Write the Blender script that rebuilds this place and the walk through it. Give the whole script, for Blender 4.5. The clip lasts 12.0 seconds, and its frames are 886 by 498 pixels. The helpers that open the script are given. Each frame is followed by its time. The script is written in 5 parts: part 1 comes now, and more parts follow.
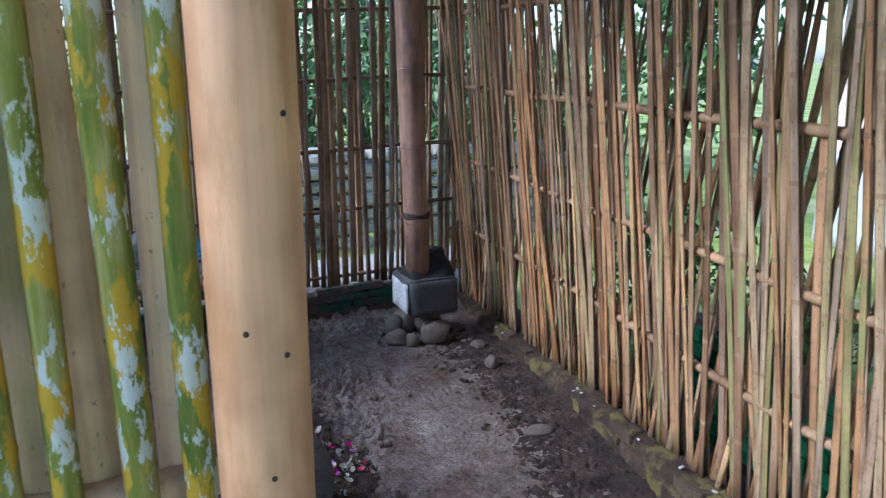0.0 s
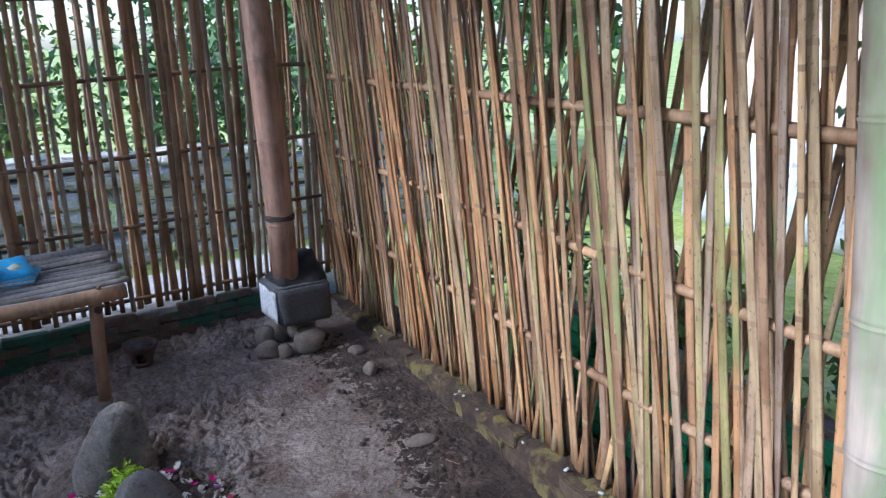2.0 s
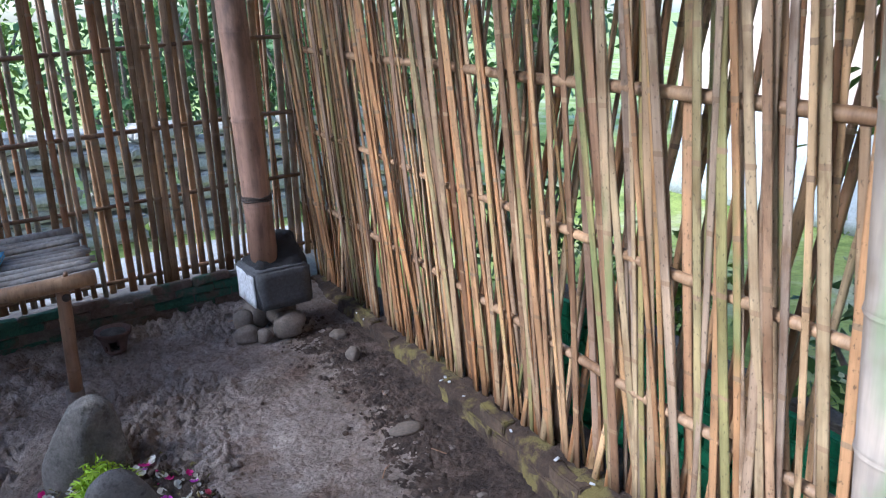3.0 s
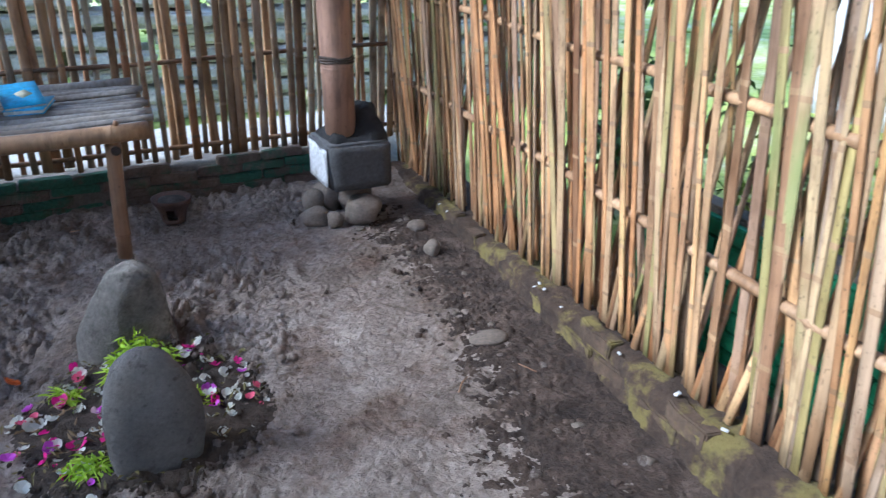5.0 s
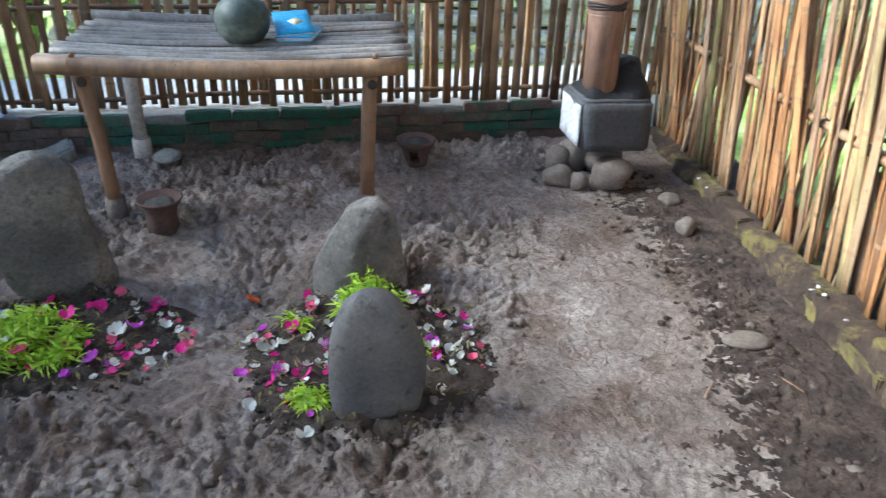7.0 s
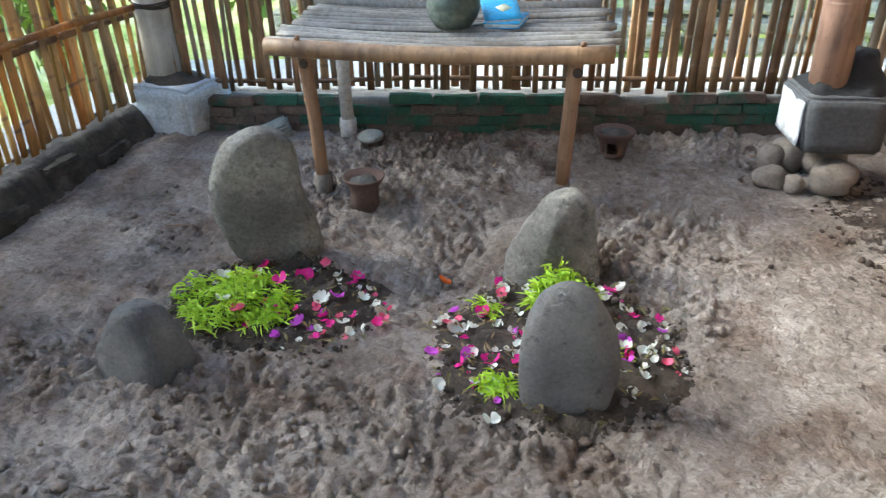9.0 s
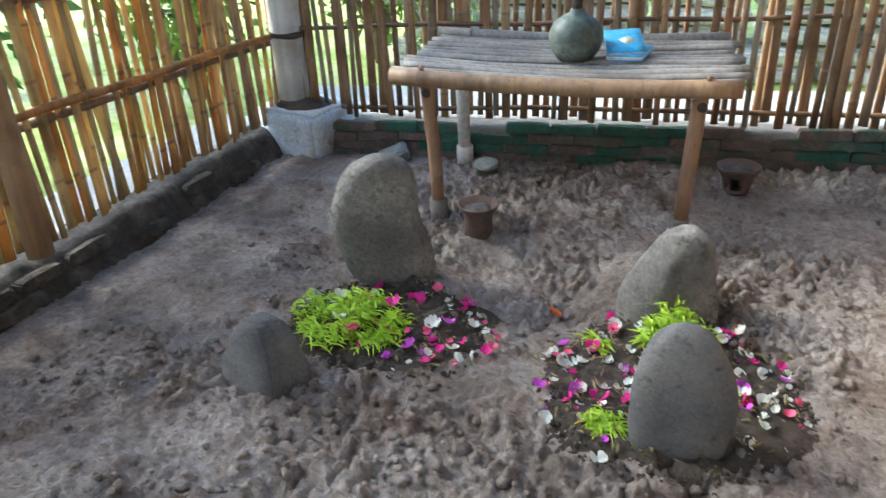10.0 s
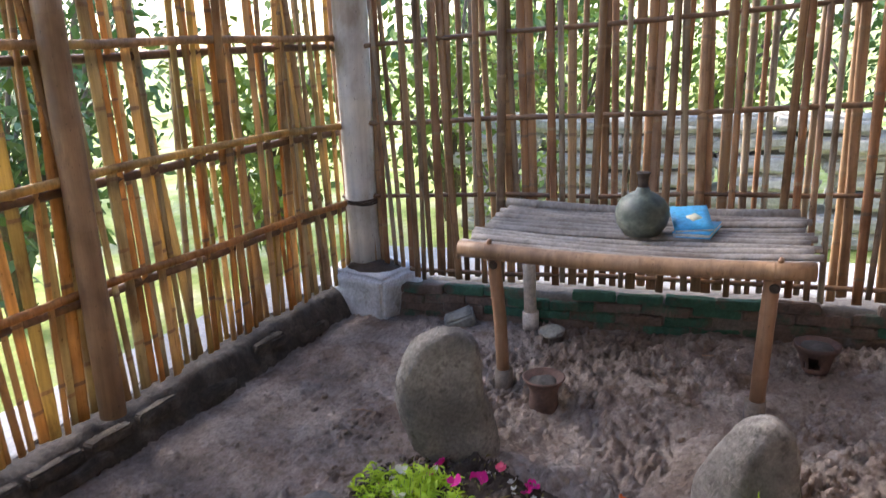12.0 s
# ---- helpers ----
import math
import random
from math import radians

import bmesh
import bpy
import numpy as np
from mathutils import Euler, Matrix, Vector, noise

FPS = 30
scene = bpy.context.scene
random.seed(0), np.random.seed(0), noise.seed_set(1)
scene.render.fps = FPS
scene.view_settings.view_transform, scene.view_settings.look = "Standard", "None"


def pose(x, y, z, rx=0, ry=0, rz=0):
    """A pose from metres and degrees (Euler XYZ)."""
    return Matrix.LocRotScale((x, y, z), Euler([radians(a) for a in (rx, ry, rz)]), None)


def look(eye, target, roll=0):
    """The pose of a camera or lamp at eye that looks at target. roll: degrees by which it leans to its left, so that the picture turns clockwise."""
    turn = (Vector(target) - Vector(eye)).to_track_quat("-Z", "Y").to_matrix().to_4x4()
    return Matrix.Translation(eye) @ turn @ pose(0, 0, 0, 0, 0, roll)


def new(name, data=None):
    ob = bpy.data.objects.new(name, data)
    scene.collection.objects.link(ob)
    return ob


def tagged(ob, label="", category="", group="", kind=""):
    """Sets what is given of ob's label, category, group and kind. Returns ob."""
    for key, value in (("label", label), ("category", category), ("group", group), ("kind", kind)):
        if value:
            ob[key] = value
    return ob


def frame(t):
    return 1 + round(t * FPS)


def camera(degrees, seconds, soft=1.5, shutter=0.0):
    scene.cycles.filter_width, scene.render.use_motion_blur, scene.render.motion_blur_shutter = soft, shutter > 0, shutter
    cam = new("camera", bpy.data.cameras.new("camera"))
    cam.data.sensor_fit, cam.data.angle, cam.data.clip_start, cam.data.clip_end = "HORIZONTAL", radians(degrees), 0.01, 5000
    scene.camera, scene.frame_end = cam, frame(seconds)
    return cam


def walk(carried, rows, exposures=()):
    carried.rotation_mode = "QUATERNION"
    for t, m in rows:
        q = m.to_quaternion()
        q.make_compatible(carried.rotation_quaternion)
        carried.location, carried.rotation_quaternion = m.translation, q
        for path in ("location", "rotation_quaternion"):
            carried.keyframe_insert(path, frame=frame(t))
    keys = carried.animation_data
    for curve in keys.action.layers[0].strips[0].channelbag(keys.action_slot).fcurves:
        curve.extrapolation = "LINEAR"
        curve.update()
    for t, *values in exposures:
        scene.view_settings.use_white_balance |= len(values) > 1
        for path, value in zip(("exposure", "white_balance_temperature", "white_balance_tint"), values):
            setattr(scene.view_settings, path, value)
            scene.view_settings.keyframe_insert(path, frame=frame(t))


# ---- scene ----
cam = camera(62.5, 12.0, soft=1.15, shutter=0.4)
PATH = [
    (0, (0.377, 0.386, 1.608), (0.605, 2.306, 1.099), 0.5),
    (0.5, (0.39, 0.402, 1.616), (0.704, 2.311, 1.111), 0.6),
    (1, (0.413, 0.444, 1.618), (0.819, 2.335, 1.107), 0.2),
    (1.5, (0.45, 0.518, 1.615), (0.919, 2.388, 1.086), -0.0),
    (2, (0.51, 0.587, 1.617), (1.03, 2.44, 1.07), -0.7),
    (2.5, (0.531, 0.629, 1.63), (1.093, 2.461, 1.058), -1.0),
    (4.5, (0.561, 1.044, 1.423), (1.027, 2.821, 0.634), 1.1),
    (5, (0.572, 1.136, 1.334), (0.915, 2.922, 0.502), 2.1),
    (5.5, (0.572, 1.224, 1.313), (0.779, 3.016, 0.449), 2.6),
    (6, (0.526, 1.287, 1.276), (0.588, 3.08, 0.391), 2.9),
    (6.5, (0.512, 1.323, 1.248), (0.426, 3.101, 0.336), 2.6),
    (7, (0.493, 1.334, 1.238), (0.256, 3.082, 0.296), 2.1),
    (7.5, (0.483, 1.337, 1.243), (0.093, 3.046, 0.281), 0.9),
    (9.5, (0.407, 1.332, 1.233), (-0.393, 2.894, 0.275), -1.3),
    (10, (0.406, 1.317, 1.258), (-0.545, 2.821, 0.344), -2.2),
    (10.5, (0.379, 1.303, 1.275), (-0.684, 2.772, 0.432), -2.3),
    (11, (0.363, 1.3, 1.302), (-0.786, 2.754, 0.551), -2.3),
    (11.5, (0.363, 1.313, 1.335), (-0.804, 2.796, 0.671), -2.3),
    (12, (0.39, 1.341, 1.36), (-0.774, 2.873, 0.814), -2.4),
]
EXPOSURES = [(0, 1.3, 5050, 9), (1.5, 1.45, 5100, 11), (2.5, 1.6, 5100, 11), (5.0, 2.1, 5150, 6), (6.5, 2.4, 5300, 2), (7.5, 2.7, 5650, 0), (9.5, 2.9, 5950, -1), (10.5, 2.8, 6000, 4), (12, 2.5, 6350, 17)]
walk(cam, [(t, look(eye, target, roll)) for t, eye, target, roll in PATH], EXPOSURES)

# ---- light: a bright overcast day ----
world = bpy.data.worlds.new("world")
scene.world = world
world.use_nodes = True
wt = world.node_tree
sky = wt.nodes.new("ShaderNodeTexSky")
sky.sky_type, sky.sun_disc = "NISHITA", False
sky.sun_elevation, sky.sun_rotation = radians(33), radians(-96)
sky.air_density, sky.dust_density = 1.0, 1.5
background = wt.nodes["Background"]
wt.links.new(sky.outputs[0], background.inputs[0])
background.inputs[1].default_value = 0.15
sun = new("sun", bpy.data.lights.new("sun", "SUN"))
sun.data.energy, sun.data.angle, sun.data.color = 1.9, radians(20), (1.0, 0.94, 0.85)
sun.matrix_world = look((-7.0, 2.25, 4.57), (0, 3, 0))


# ---- materials ----
def material(name, build):
    m = bpy.data.materials.new(name)
    m.use_nodes = True
    build(m.node_tree, m.node_tree.nodes["Principled BSDF"])
    return m


def node(nt, kind, **values):
    n = nt.nodes.new("ShaderNode" + kind)
    for k, v in values.items():
        n.inputs[k].default_value = v
    return n


def coords(nt, scale=(1, 1, 1), space="Object", shift=True):
    tc = node(nt, "TexCoord")
    mp = node(nt, "Mapping", Scale=scale)
    nt.links.new(tc.outputs[space], mp.inputs["Vector"])
    if shift:
        info = node(nt, "ObjectInfo")
        mul = node(nt, "Math")
        mul.operation = "MULTIPLY"
        mul.inputs[1].default_value = 37.0
        nt.links.new(info.outputs["Random"], mul.inputs[0])
        nt.links.new(mul.outputs[0], mp.inputs["Location"])
    return mp.outputs["Vector"]


def noise_tex(nt, vec, scale, detail=6.0, rough=0.6):
    n = node(nt, "TexNoise", Scale=scale, Detail=detail, Roughness=rough)
    nt.links.new(vec, n.inputs["Vector"])
    return n.outputs["Fac"]


def ramp(nt, fac, stops):
    r = node(nt, "ValToRGB")
    els = r.color_ramp.elements
    while len(els) < len(stops):
        els.new(0.5)
    for e, (p, c) in zip(els, stops):
        e.position, e.color = p, (*c, 1)
    nt.links.new(fac, r.inputs[0])
    return r.outputs[0]


def blend(nt, fac, a, b, mode="MIX"):
    m = node(nt, "Mix")
    m.data_type, m.blend_type = "RGBA", mode
    for sock, v in ((m.inputs[0], fac), (m.inputs[6], a), (m.inputs[7], b)):
        if isinstance(v, bpy.types.NodeSocket):
            nt.links.new(v, sock)
        elif sock.type == "RGBA":
            sock.default_value = (*v, 1)
        else:
            sock.default_value = v
    return m.outputs[2]


def bump(nt, bsdf, height, strength=0.4, distance=0.005):
    b = node(nt, "Bump", Strength=strength, Distance=distance)
    nt.links.new(height, b.inputs["Height"])
    nt.links.new(b.outputs[0], bsdf.inputs["Normal"])


def bamboo(name, tones, stain, stain_from=0.55, moss=None, moss_from=0.6, rough=0.55, grain=60, glow=0.0, flecks=0.64):
    """Bamboo: tones by piece, long streaks, stains and moss of their own shape."""
    def build(nt, p):
        info = node(nt, "ObjectInfo")
        base = ramp(nt, info.outputs["Random"], [(i / (len(tones) - 1), t) for i, t in enumerate(tones)])
        streak = noise_tex(nt, coords(nt, (1, 1, 0.03)), grain, 5, 0.65)
        col = blend(nt, 1.0, base, ramp(nt, streak, [(0.3, (0.62, 0.58, 0.52)), (0.7, (1.15, 1.12, 1.05))]), "MULTIPLY")
        drift = noise_tex(nt, coords(nt, (1, 1, 0.7)), 5, 4, 0.6)
        col = blend(nt, 1.0, col, ramp(nt, drift, [(0.34, (0.70, 0.62, 0.55)), (0.5, (1.1, 1.1, 1.1)), (0.66, (1.4, 1.37, 1.3))]), "MULTIPLY")
        blot = noise_tex(nt, coords(nt, (1, 1, 0.25)), 14, 7, 0.7)
        col = blend(nt, ramp(nt, blot, [(stain_from, (0, 0, 0)), (stain_from + 0.12, (0.8, 0.8, 0.8))]), col, stain)
        fleck = noise_tex(nt, coords(nt, (1, 1, 0.5)), 120, 3, 0.6)
        col = blend(nt, ramp(nt, fleck, [(flecks, (0, 0, 0)), (flecks + 0.08, (0.7, 0.7, 0.7))]), col, (0.05, 0.035, 0.02))
        if moss:
            where = noise_tex(nt, coords(nt, (1, 1, 0.3)), 6, 4, 0.6)
            col = blend(nt, ramp(nt, where, [(moss_from, (0, 0, 0)), (moss_from + 0.15, (0.75, 0.75, 0.75))]), col, moss)
        nt.links.new(col, p.inputs["Base Color"])
        p.inputs["Roughness"].default_value = rough
        bump(nt, p, streak, 0.25, 0.003)
        if glow:
            thin = node(nt, "BsdfTranslucent")
            nt.links.new(blend(nt, 1.0, col, (1.35, 1.35, 1.15), "MULTIPLY"), thin.inputs["Color"])
            both = node(nt, "MixShader", Fac=glow)
            nt.links.new(p.outputs[0], both.inputs[1])
            nt.links.new(thin.outputs[0], both.inputs[2])
            nt.links.new(both.outputs[0], nt.nodes["Material Output"].inputs["Surface"])
    return material(name, build)


def mottled(name, stops, scale=6, fine=60, rough=0.9, strength=0.5, distance=0.01, spots=None, space="Object", shift=True, speck=0.28):
    """Stone, earth and cement: colours by a coarse noise, a fine grain over it, relief."""
    def build(nt, p):
        vec = coords(nt, space=space, shift=shift)
        coarse = noise_tex(nt, vec, scale, 8, 0.62)
        grain = noise_tex(nt, vec, fine, 6, 0.7)
        col = blend(nt, 1.0, ramp(nt, coarse, stops), ramp(nt, grain, [(0.3, [1 - speck * 1.25] * 3), (0.7, [1 + speck * 0.9] * 3)]), "MULTIPLY")
        if spots:
            colour, where, size = spots
            s = noise_tex(nt, vec, size, 5, 0.65)
            col = blend(nt, ramp(nt, s, [(where, (0, 0, 0)), (where + 0.1, (0.8, 0.8, 0.8))]), col, colour)
        nt.links.new(col, p.inputs["Base Color"])
        p.inputs["Roughness"].default_value = rough
        both = node(nt, "Math")
        both.operation = "ADD"
        nt.links.new(coarse, both.inputs[0])
        nt.links.new(grain, both.inputs[1])
        bump(nt, p, both.outputs[0], strength, distance)
    return material(name, build)


def cells(nt, vec, scale, feature="F1"):
    v = node(nt, "TexVoronoi", Scale=scale)
    v.feature = feature
    nt.links.new(vec, v.inputs["Vector"])
    return v


def combine(nt, op, a, b):
    m = node(nt, "Math")
    m.operation = op
    for sock, v in ((m.inputs[0], a), (m.inputs[1], b)):
        if isinstance(v, bpy.types.NodeSocket):
            nt.links.new(v, sock)
        else:
            sock.default_value = v
    return m.outputs[0]


def earth_surface(nt, p):
    """Dry trodden earth: broad pale and brown areas, crumbs of differing tone, pits."""
    vec = coords(nt, shift=False)
    warp = node(nt, "TexNoise", Scale=26.0, Detail=5.0, Roughness=0.65)
    nt.links.new(vec, warp.inputs["Vector"])
    bent = node(nt, "Mix")
    bent.data_type, bent.blend_type = "RGBA", "ADD"
    bent.inputs[0].default_value = 0.035
    nt.links.new(vec, bent.inputs[6])
    nt.links.new(warp.outputs["Color"], bent.inputs[7])
    bent = bent.outputs[2]
    broad = noise_tex(nt, vec, 1.7, 7, 0.62)
    col = ramp(nt, broad, [(0.34, (0.150, 0.120, 0.103)), (0.5, (0.28, 0.236, 0.211)), (0.66, (0.43, 0.375, 0.342))])
    warm = noise_tex(nt, vec, 4.5, 7, 0.66)
    col = blend(nt, ramp(nt, warm, [(0.50, (0, 0, 0)), (0.64, (0.75, 0.75, 0.75))]), col, (0.17, 0.118, 0.092))
    crumb = noise_tex(nt, vec, 30, 8, 0.74)
    col = blend(nt, 1.0, col, ramp(nt, crumb, [(0.32, (0.62, 0.60, 0.58)), (0.5, (1, 1, 1)), (0.7, (1.22, 1.22, 1.22))]), "MULTIPLY")
    big, small = cells(nt, bent, 42), cells(nt, bent, 115)
    tone = node(nt, "SeparateColor")
    nt.links.new(small.outputs["Color"], tone.inputs[0])
    col = blend(nt, 1.0, col, ramp(nt, tone.outputs[0], [(0.0, (0.90, 0.89, 0.88)), (1.0, (1.10, 1.10, 1.10))]), "MULTIPLY")
    pits = noise_tex(nt, vec, 95, 4, 0.7)
    col = blend(nt, ramp(nt, pits, [(0.65, (0, 0, 0)), (0.75, (0.5, 0.5, 0.5))]), col, (0.075, 0.055, 0.045))
    nt.links.new(col, p.inputs["Base Color"])
    p.inputs["Roughness"].default_value = 0.97
    p.inputs["Specular IOR Level"].default_value = 0.25
    h = combine(nt, "MULTIPLY", big.outputs["Distance"], -0.45)
    h = combine(nt, "ADD", h, combine(nt, "MULTIPLY", small.outputs["Distance"], -0.18))
    h = combine(nt, "ADD", h, combine(nt, "MULTIPLY", crumb, 1.0))
    bump(nt, p, combine(nt, "ADD", h, combine(nt, "MULTIPLY", pits, 0.25)), 0.9, 0.022)


def petal_material(name, colour):
    def build(nt, p):
        f = noise_tex(nt, coords(nt), 60, 3)
        nt.links.new(blend(nt, f, [c * 0.8 for c in colour], [min(1, c * 1.1) for c in colour]), p.inputs["Base Color"])
        p.inputs["Roughness"].default_value = 0.6
        thin = node(nt, "BsdfTranslucent")
        thin.inputs["Color"].default_value = (*colour, 1)
        both = node(nt, "MixShader", Fac=0.35)
        nt.links.new(p.outputs[0], both.inputs[1])
        nt.links.new(thin.outputs[0], both.inputs[2])
        nt.links.new(both.outputs[0], nt.nodes["Material Output"].inputs["Surface"])
    return material(name, build)


TAN, OCHRE, STRAW, GREYED, BROWN, RED = (0.36, 0.25, 0.155), (0.42, 0.275, 0.14), (0.50, 0.385, 0.25), (0.33, 0.285, 0.235), (0.20, 0.12, 0.07), (0.30, 0.155, 0.085)
M_RIGHT = bamboo("bamboo_tan", [(0.371, 0.222, 0.121), (0.432, 0.227, 0.106), (0.351, 0.267, 0.202), (0.226, 0.121, 0.066), (0.474, 0.302, 0.161), (0.278, 0.192, 0.131), (0.474, 0.242, 0.111), (0.196, 0.106, 0.06), (0.432, 0.323, 0.212), (0.278, 0.252, 0.111), (0.412, 0.217, 0.106), (0.515, 0.353, 0.202), (0.289, 0.222, 0.181), (0.258, 0.141, 0.081)], (0.14, 0.075, 0.04), 0.53, (0.20, 0.25, 0.09), 0.59, glow=0.10, flecks=0.61)
M_BACK = bamboo("bamboo_brown", [BROWN, TAN, RED, GREYED, BROWN, TAN, RED], (0.10, 0.06, 0.035), 0.55, (0.13, 0.13, 0.06), 0.68, glow=0.2)
M_LEFT = bamboo("bamboo_ochre", [(0.48, 0.30, 0.11), TAN, GREYED, (0.40, 0.32, 0.14), (0.28, 0.17, 0.09), STRAW, (0.46, 0.33, 0.14), (0.30, 0.27, 0.22), OCHRE, (0.42, 0.23, 0.09)], (0.15, 0.09, 0.045), 0.57, (0.26, 0.25, 0.08), 0.62, glow=0.36)
M_JOINT = bamboo("bamboo_joint", [(0.26, 0.17, 0.10), (0.36, 0.25, 0.155), (0.22, 0.145, 0.095)], (0.12, 0.08, 0.055), 0.55)
M_RAIL = bamboo("bamboo_rail", [(0.33, 0.21, 0.125), (0.28, 0.19, 0.125), (0.36, 0.23, 0.135)], (0.13, 0.08, 0.045), 0.55)
M_RAIL_DARK = bamboo("bamboo_rail_dark", [BROWN, (0.14, 0.08, 0.045)], (0.07, 0.045, 0.03), 0.55)
M_POST_R = bamboo("bamboo_post_brown", [(0.27, 0.17, 0.135), (0.28, 0.175, 0.14)], (0.13, 0.08, 0.066), 0.52, grain=30)
M_POST_L = bamboo("bamboo_post_grey", [(0.50, 0.50, 0.525), (0.51, 0.505, 0.53)], (0.34, 0.33, 0.33), 0.6, grain=10)
M_POST_F = bamboo("bamboo_post_cream", [(0.68, 0.415, 0.26), (0.66, 0.40, 0.25)], (0.50, 0.25, 0.11), 0.52, rough=0.42, grain=14, flecks=0.80)
M_POST_N = bamboo("bamboo_post_mossy", [(0.36, 0.315, 0.285), (0.35, 0.305, 0.28)], (0.31, 0.28, 0.28), 0.53, (0.22, 0.31, 0.15), 0.45, grain=14, flecks=0.8)
M_CREAM = bamboo("bamboo_cream", [(0.66, 0.52, 0.36), (0.70, 0.55, 0.39), (0.62, 0.50, 0.33)], (0.38, 0.25, 0.11), 0.6, (0.26, 0.30, 0.05), 0.52, grain=25)
M_LEG = bamboo("bamboo_leg", [(0.23, 0.135, 0.085), (0.25, 0.15, 0.095)], (0.20, 0.11, 0.06), 0.56, grain=30)
M_APRON = bamboo("bamboo_apron", [(0.27, 0.175, 0.11), (0.27, 0.175, 0.11)], (0.17, 0.10, 0.06), 0.55, grain=30)
M_TOP = bamboo("bamboo_weathered", [(0.23, 0.218, 0.216), (0.28, 0.268, 0.262), (0.17, 0.162, 0.16), (0.25, 0.232, 0.22)], (0.11, 0.097, 0.085), 0.56)
M_EARTH = material("earth", earth_surface)
M_DARK_SOIL = mottled("damp_soil", [(0.3, (0.034, 0.023, 0.019)), (0.5, (0.074, 0.051, 0.041)), (0.7, (0.16, 0.115, 0.093))], 9, 60, 0.97, 1.0, 0.03)
M_SOIL = mottled("grave_soil", [(0.3, (0.035, 0.026, 0.02)), (0.7, (0.10, 0.075, 0.06))], 12, 90, 0.97, 0.8, 0.02)
M_STONE = mottled("river_stone", [(0.34, (0.11, 0.10, 0.092)), (0.5, (0.20, 0.185, 0.168)), (0.64, (0.38, 0.35, 0.305))], 4, 80, 0.85, 1.0, 0.02, ((0.075, 0.066, 0.06), 0.56, 16), speck=0.32)
M_SLATE = mottled("dark_stone", [(0.3, (0.095, 0.092, 0.095)), (0.5, (0.15, 0.145, 0.145)), (0.7, (0.22, 0.21, 0.205))], 5, 90, 0.82, 1.0, 0.012, ((0.055, 0.05, 0.05), 0.60, 22), speck=0.2)
M_STONE_WARM = mottled("warm_stone", [(0.34, (0.13, 0.12, 0.11)), (0.5, (0.22, 0.205, 0.187)), (0.64, (0.42, 0.39, 0.345))], 5, 70, 0.8, 1.0, 0.018, ((0.075, 0.068, 0.062), 0.56, 18), speck=0.26)
M_COBBLE = mottled("cobble", [(0.3, (0.12, 0.10, 0.085)), (0.7, (0.20, 0.165, 0.14))], 7, 80, 0.9, 0.4, 0.006)
M_BLOCK = mottled("basalt_block", [(0.3, (0.05, 0.051, 0.056)), (0.7, (0.10, 0.102, 0.11))], 5, 70, 0.85, 0.4, 0.006)
M_CEMENT = mottled("pale_cement", [(0.3, (0.42, 0.44, 0.48)), (0.7, (0.64, 0.66, 0.70))], 5, 60, 0.9, 0.4, 0.008, ((0.22, 0.20, 0.19), 0.6, 9))
M_TAR = mottled("black_tar", [(0.3, (0.006, 0.006, 0.007)), (0.7, (0.020, 0.020, 0.024))], 10, 60, 0.85, 0.8, 0.01)
M_BRICK = mottled("mossy_brick", [(0.3, (0.085, 0.062, 0.05)), (0.7, (0.20, 0.145, 0.12))], 9, 70, 0.95, 0.9, 0.012, ((0.028, 0.105, 0.068), 0.51, 4))
M_GREEN = mottled("green_painted_brick", [(0.3, (0.022, 0.075, 0.05)), (0.7, (0.045, 0.145, 0.095))], 8, 70, 0.85, 0.9, 0.012, ((0.10, 0.072, 0.058), 0.54, 7))
M_EMERALD = mottled("emerald_paint", [(0.3, (0.02, 0.20, 0.085)), (0.7, (0.035, 0.30, 0.14))], 8, 70, 0.7, 0.6, 0.008, ((0.03, 0.09, 0.05), 0.6, 7))
M_MORTAR = mottled("mortar", [(0.3, (0.09, 0.08, 0.07)), (0.7, (0.18, 0.155, 0.135))], 8, 70, 0.97, 0.6, 0.01)
M_KERB = mottled("earthy_kerb", [(0.3, (0.036, 0.024, 0.018)), (0.7, (0.115, 0.074, 0.052))], 6, 50, 0.97, 1.0, 0.03, ((0.24, 0.20, 0.06), 0.52, 6))
M_MOSSY = mottled("mossy_stone", [(0.3, (0.036, 0.024, 0.018)), (0.5, (0.072, 0.048, 0.034)), (0.7, (0.12, 0.08, 0.053))], 9, 60, 0.97, 0.9, 0.012, ((0.22, 0.185, 0.055), 0.49, 4))
M_KERB_LEFT = mottled("crumbling_kerb", [(0.3, (0.036, 0.028, 0.023)), (0.5, (0.082, 0.065, 0.052)), (0.7, (0.18, 0.15, 0.12))], 9, 60, 0.97, 1.0, 0.03, ((0.03, 0.024, 0.02), 0.57, 13))
M_KERB_DARK = mottled("dark_kerb", [(0.3, (0.032, 0.026, 0.022)), (0.7, (0.095, 0.074, 0.06))], 6, 50, 0.97, 0.8, 0.02)
M_CLAY = mottled("fired_clay", [(0.3, (0.06, 0.036, 0.031)), (0.7, (0.135, 0.078, 0.064))], 9, 80, 0.85, 0.4, 0.005, ((0.06, 0.045, 0.04), 0.6, 12))
M_ASH = mottled("ash", [(0.3, (0.03, 0.03, 0.03)), (0.7, (0.11, 0.105, 0.10))], 20, 120, 0.98, 0.8, 0.01)
M_PVC = mottled("grey_pipe", [(0.3, (0.42, 0.38, 0.34)), (0.7, (0.55, 0.50, 0.45))], 5, 60, 0.7, 0.2, 0.003)
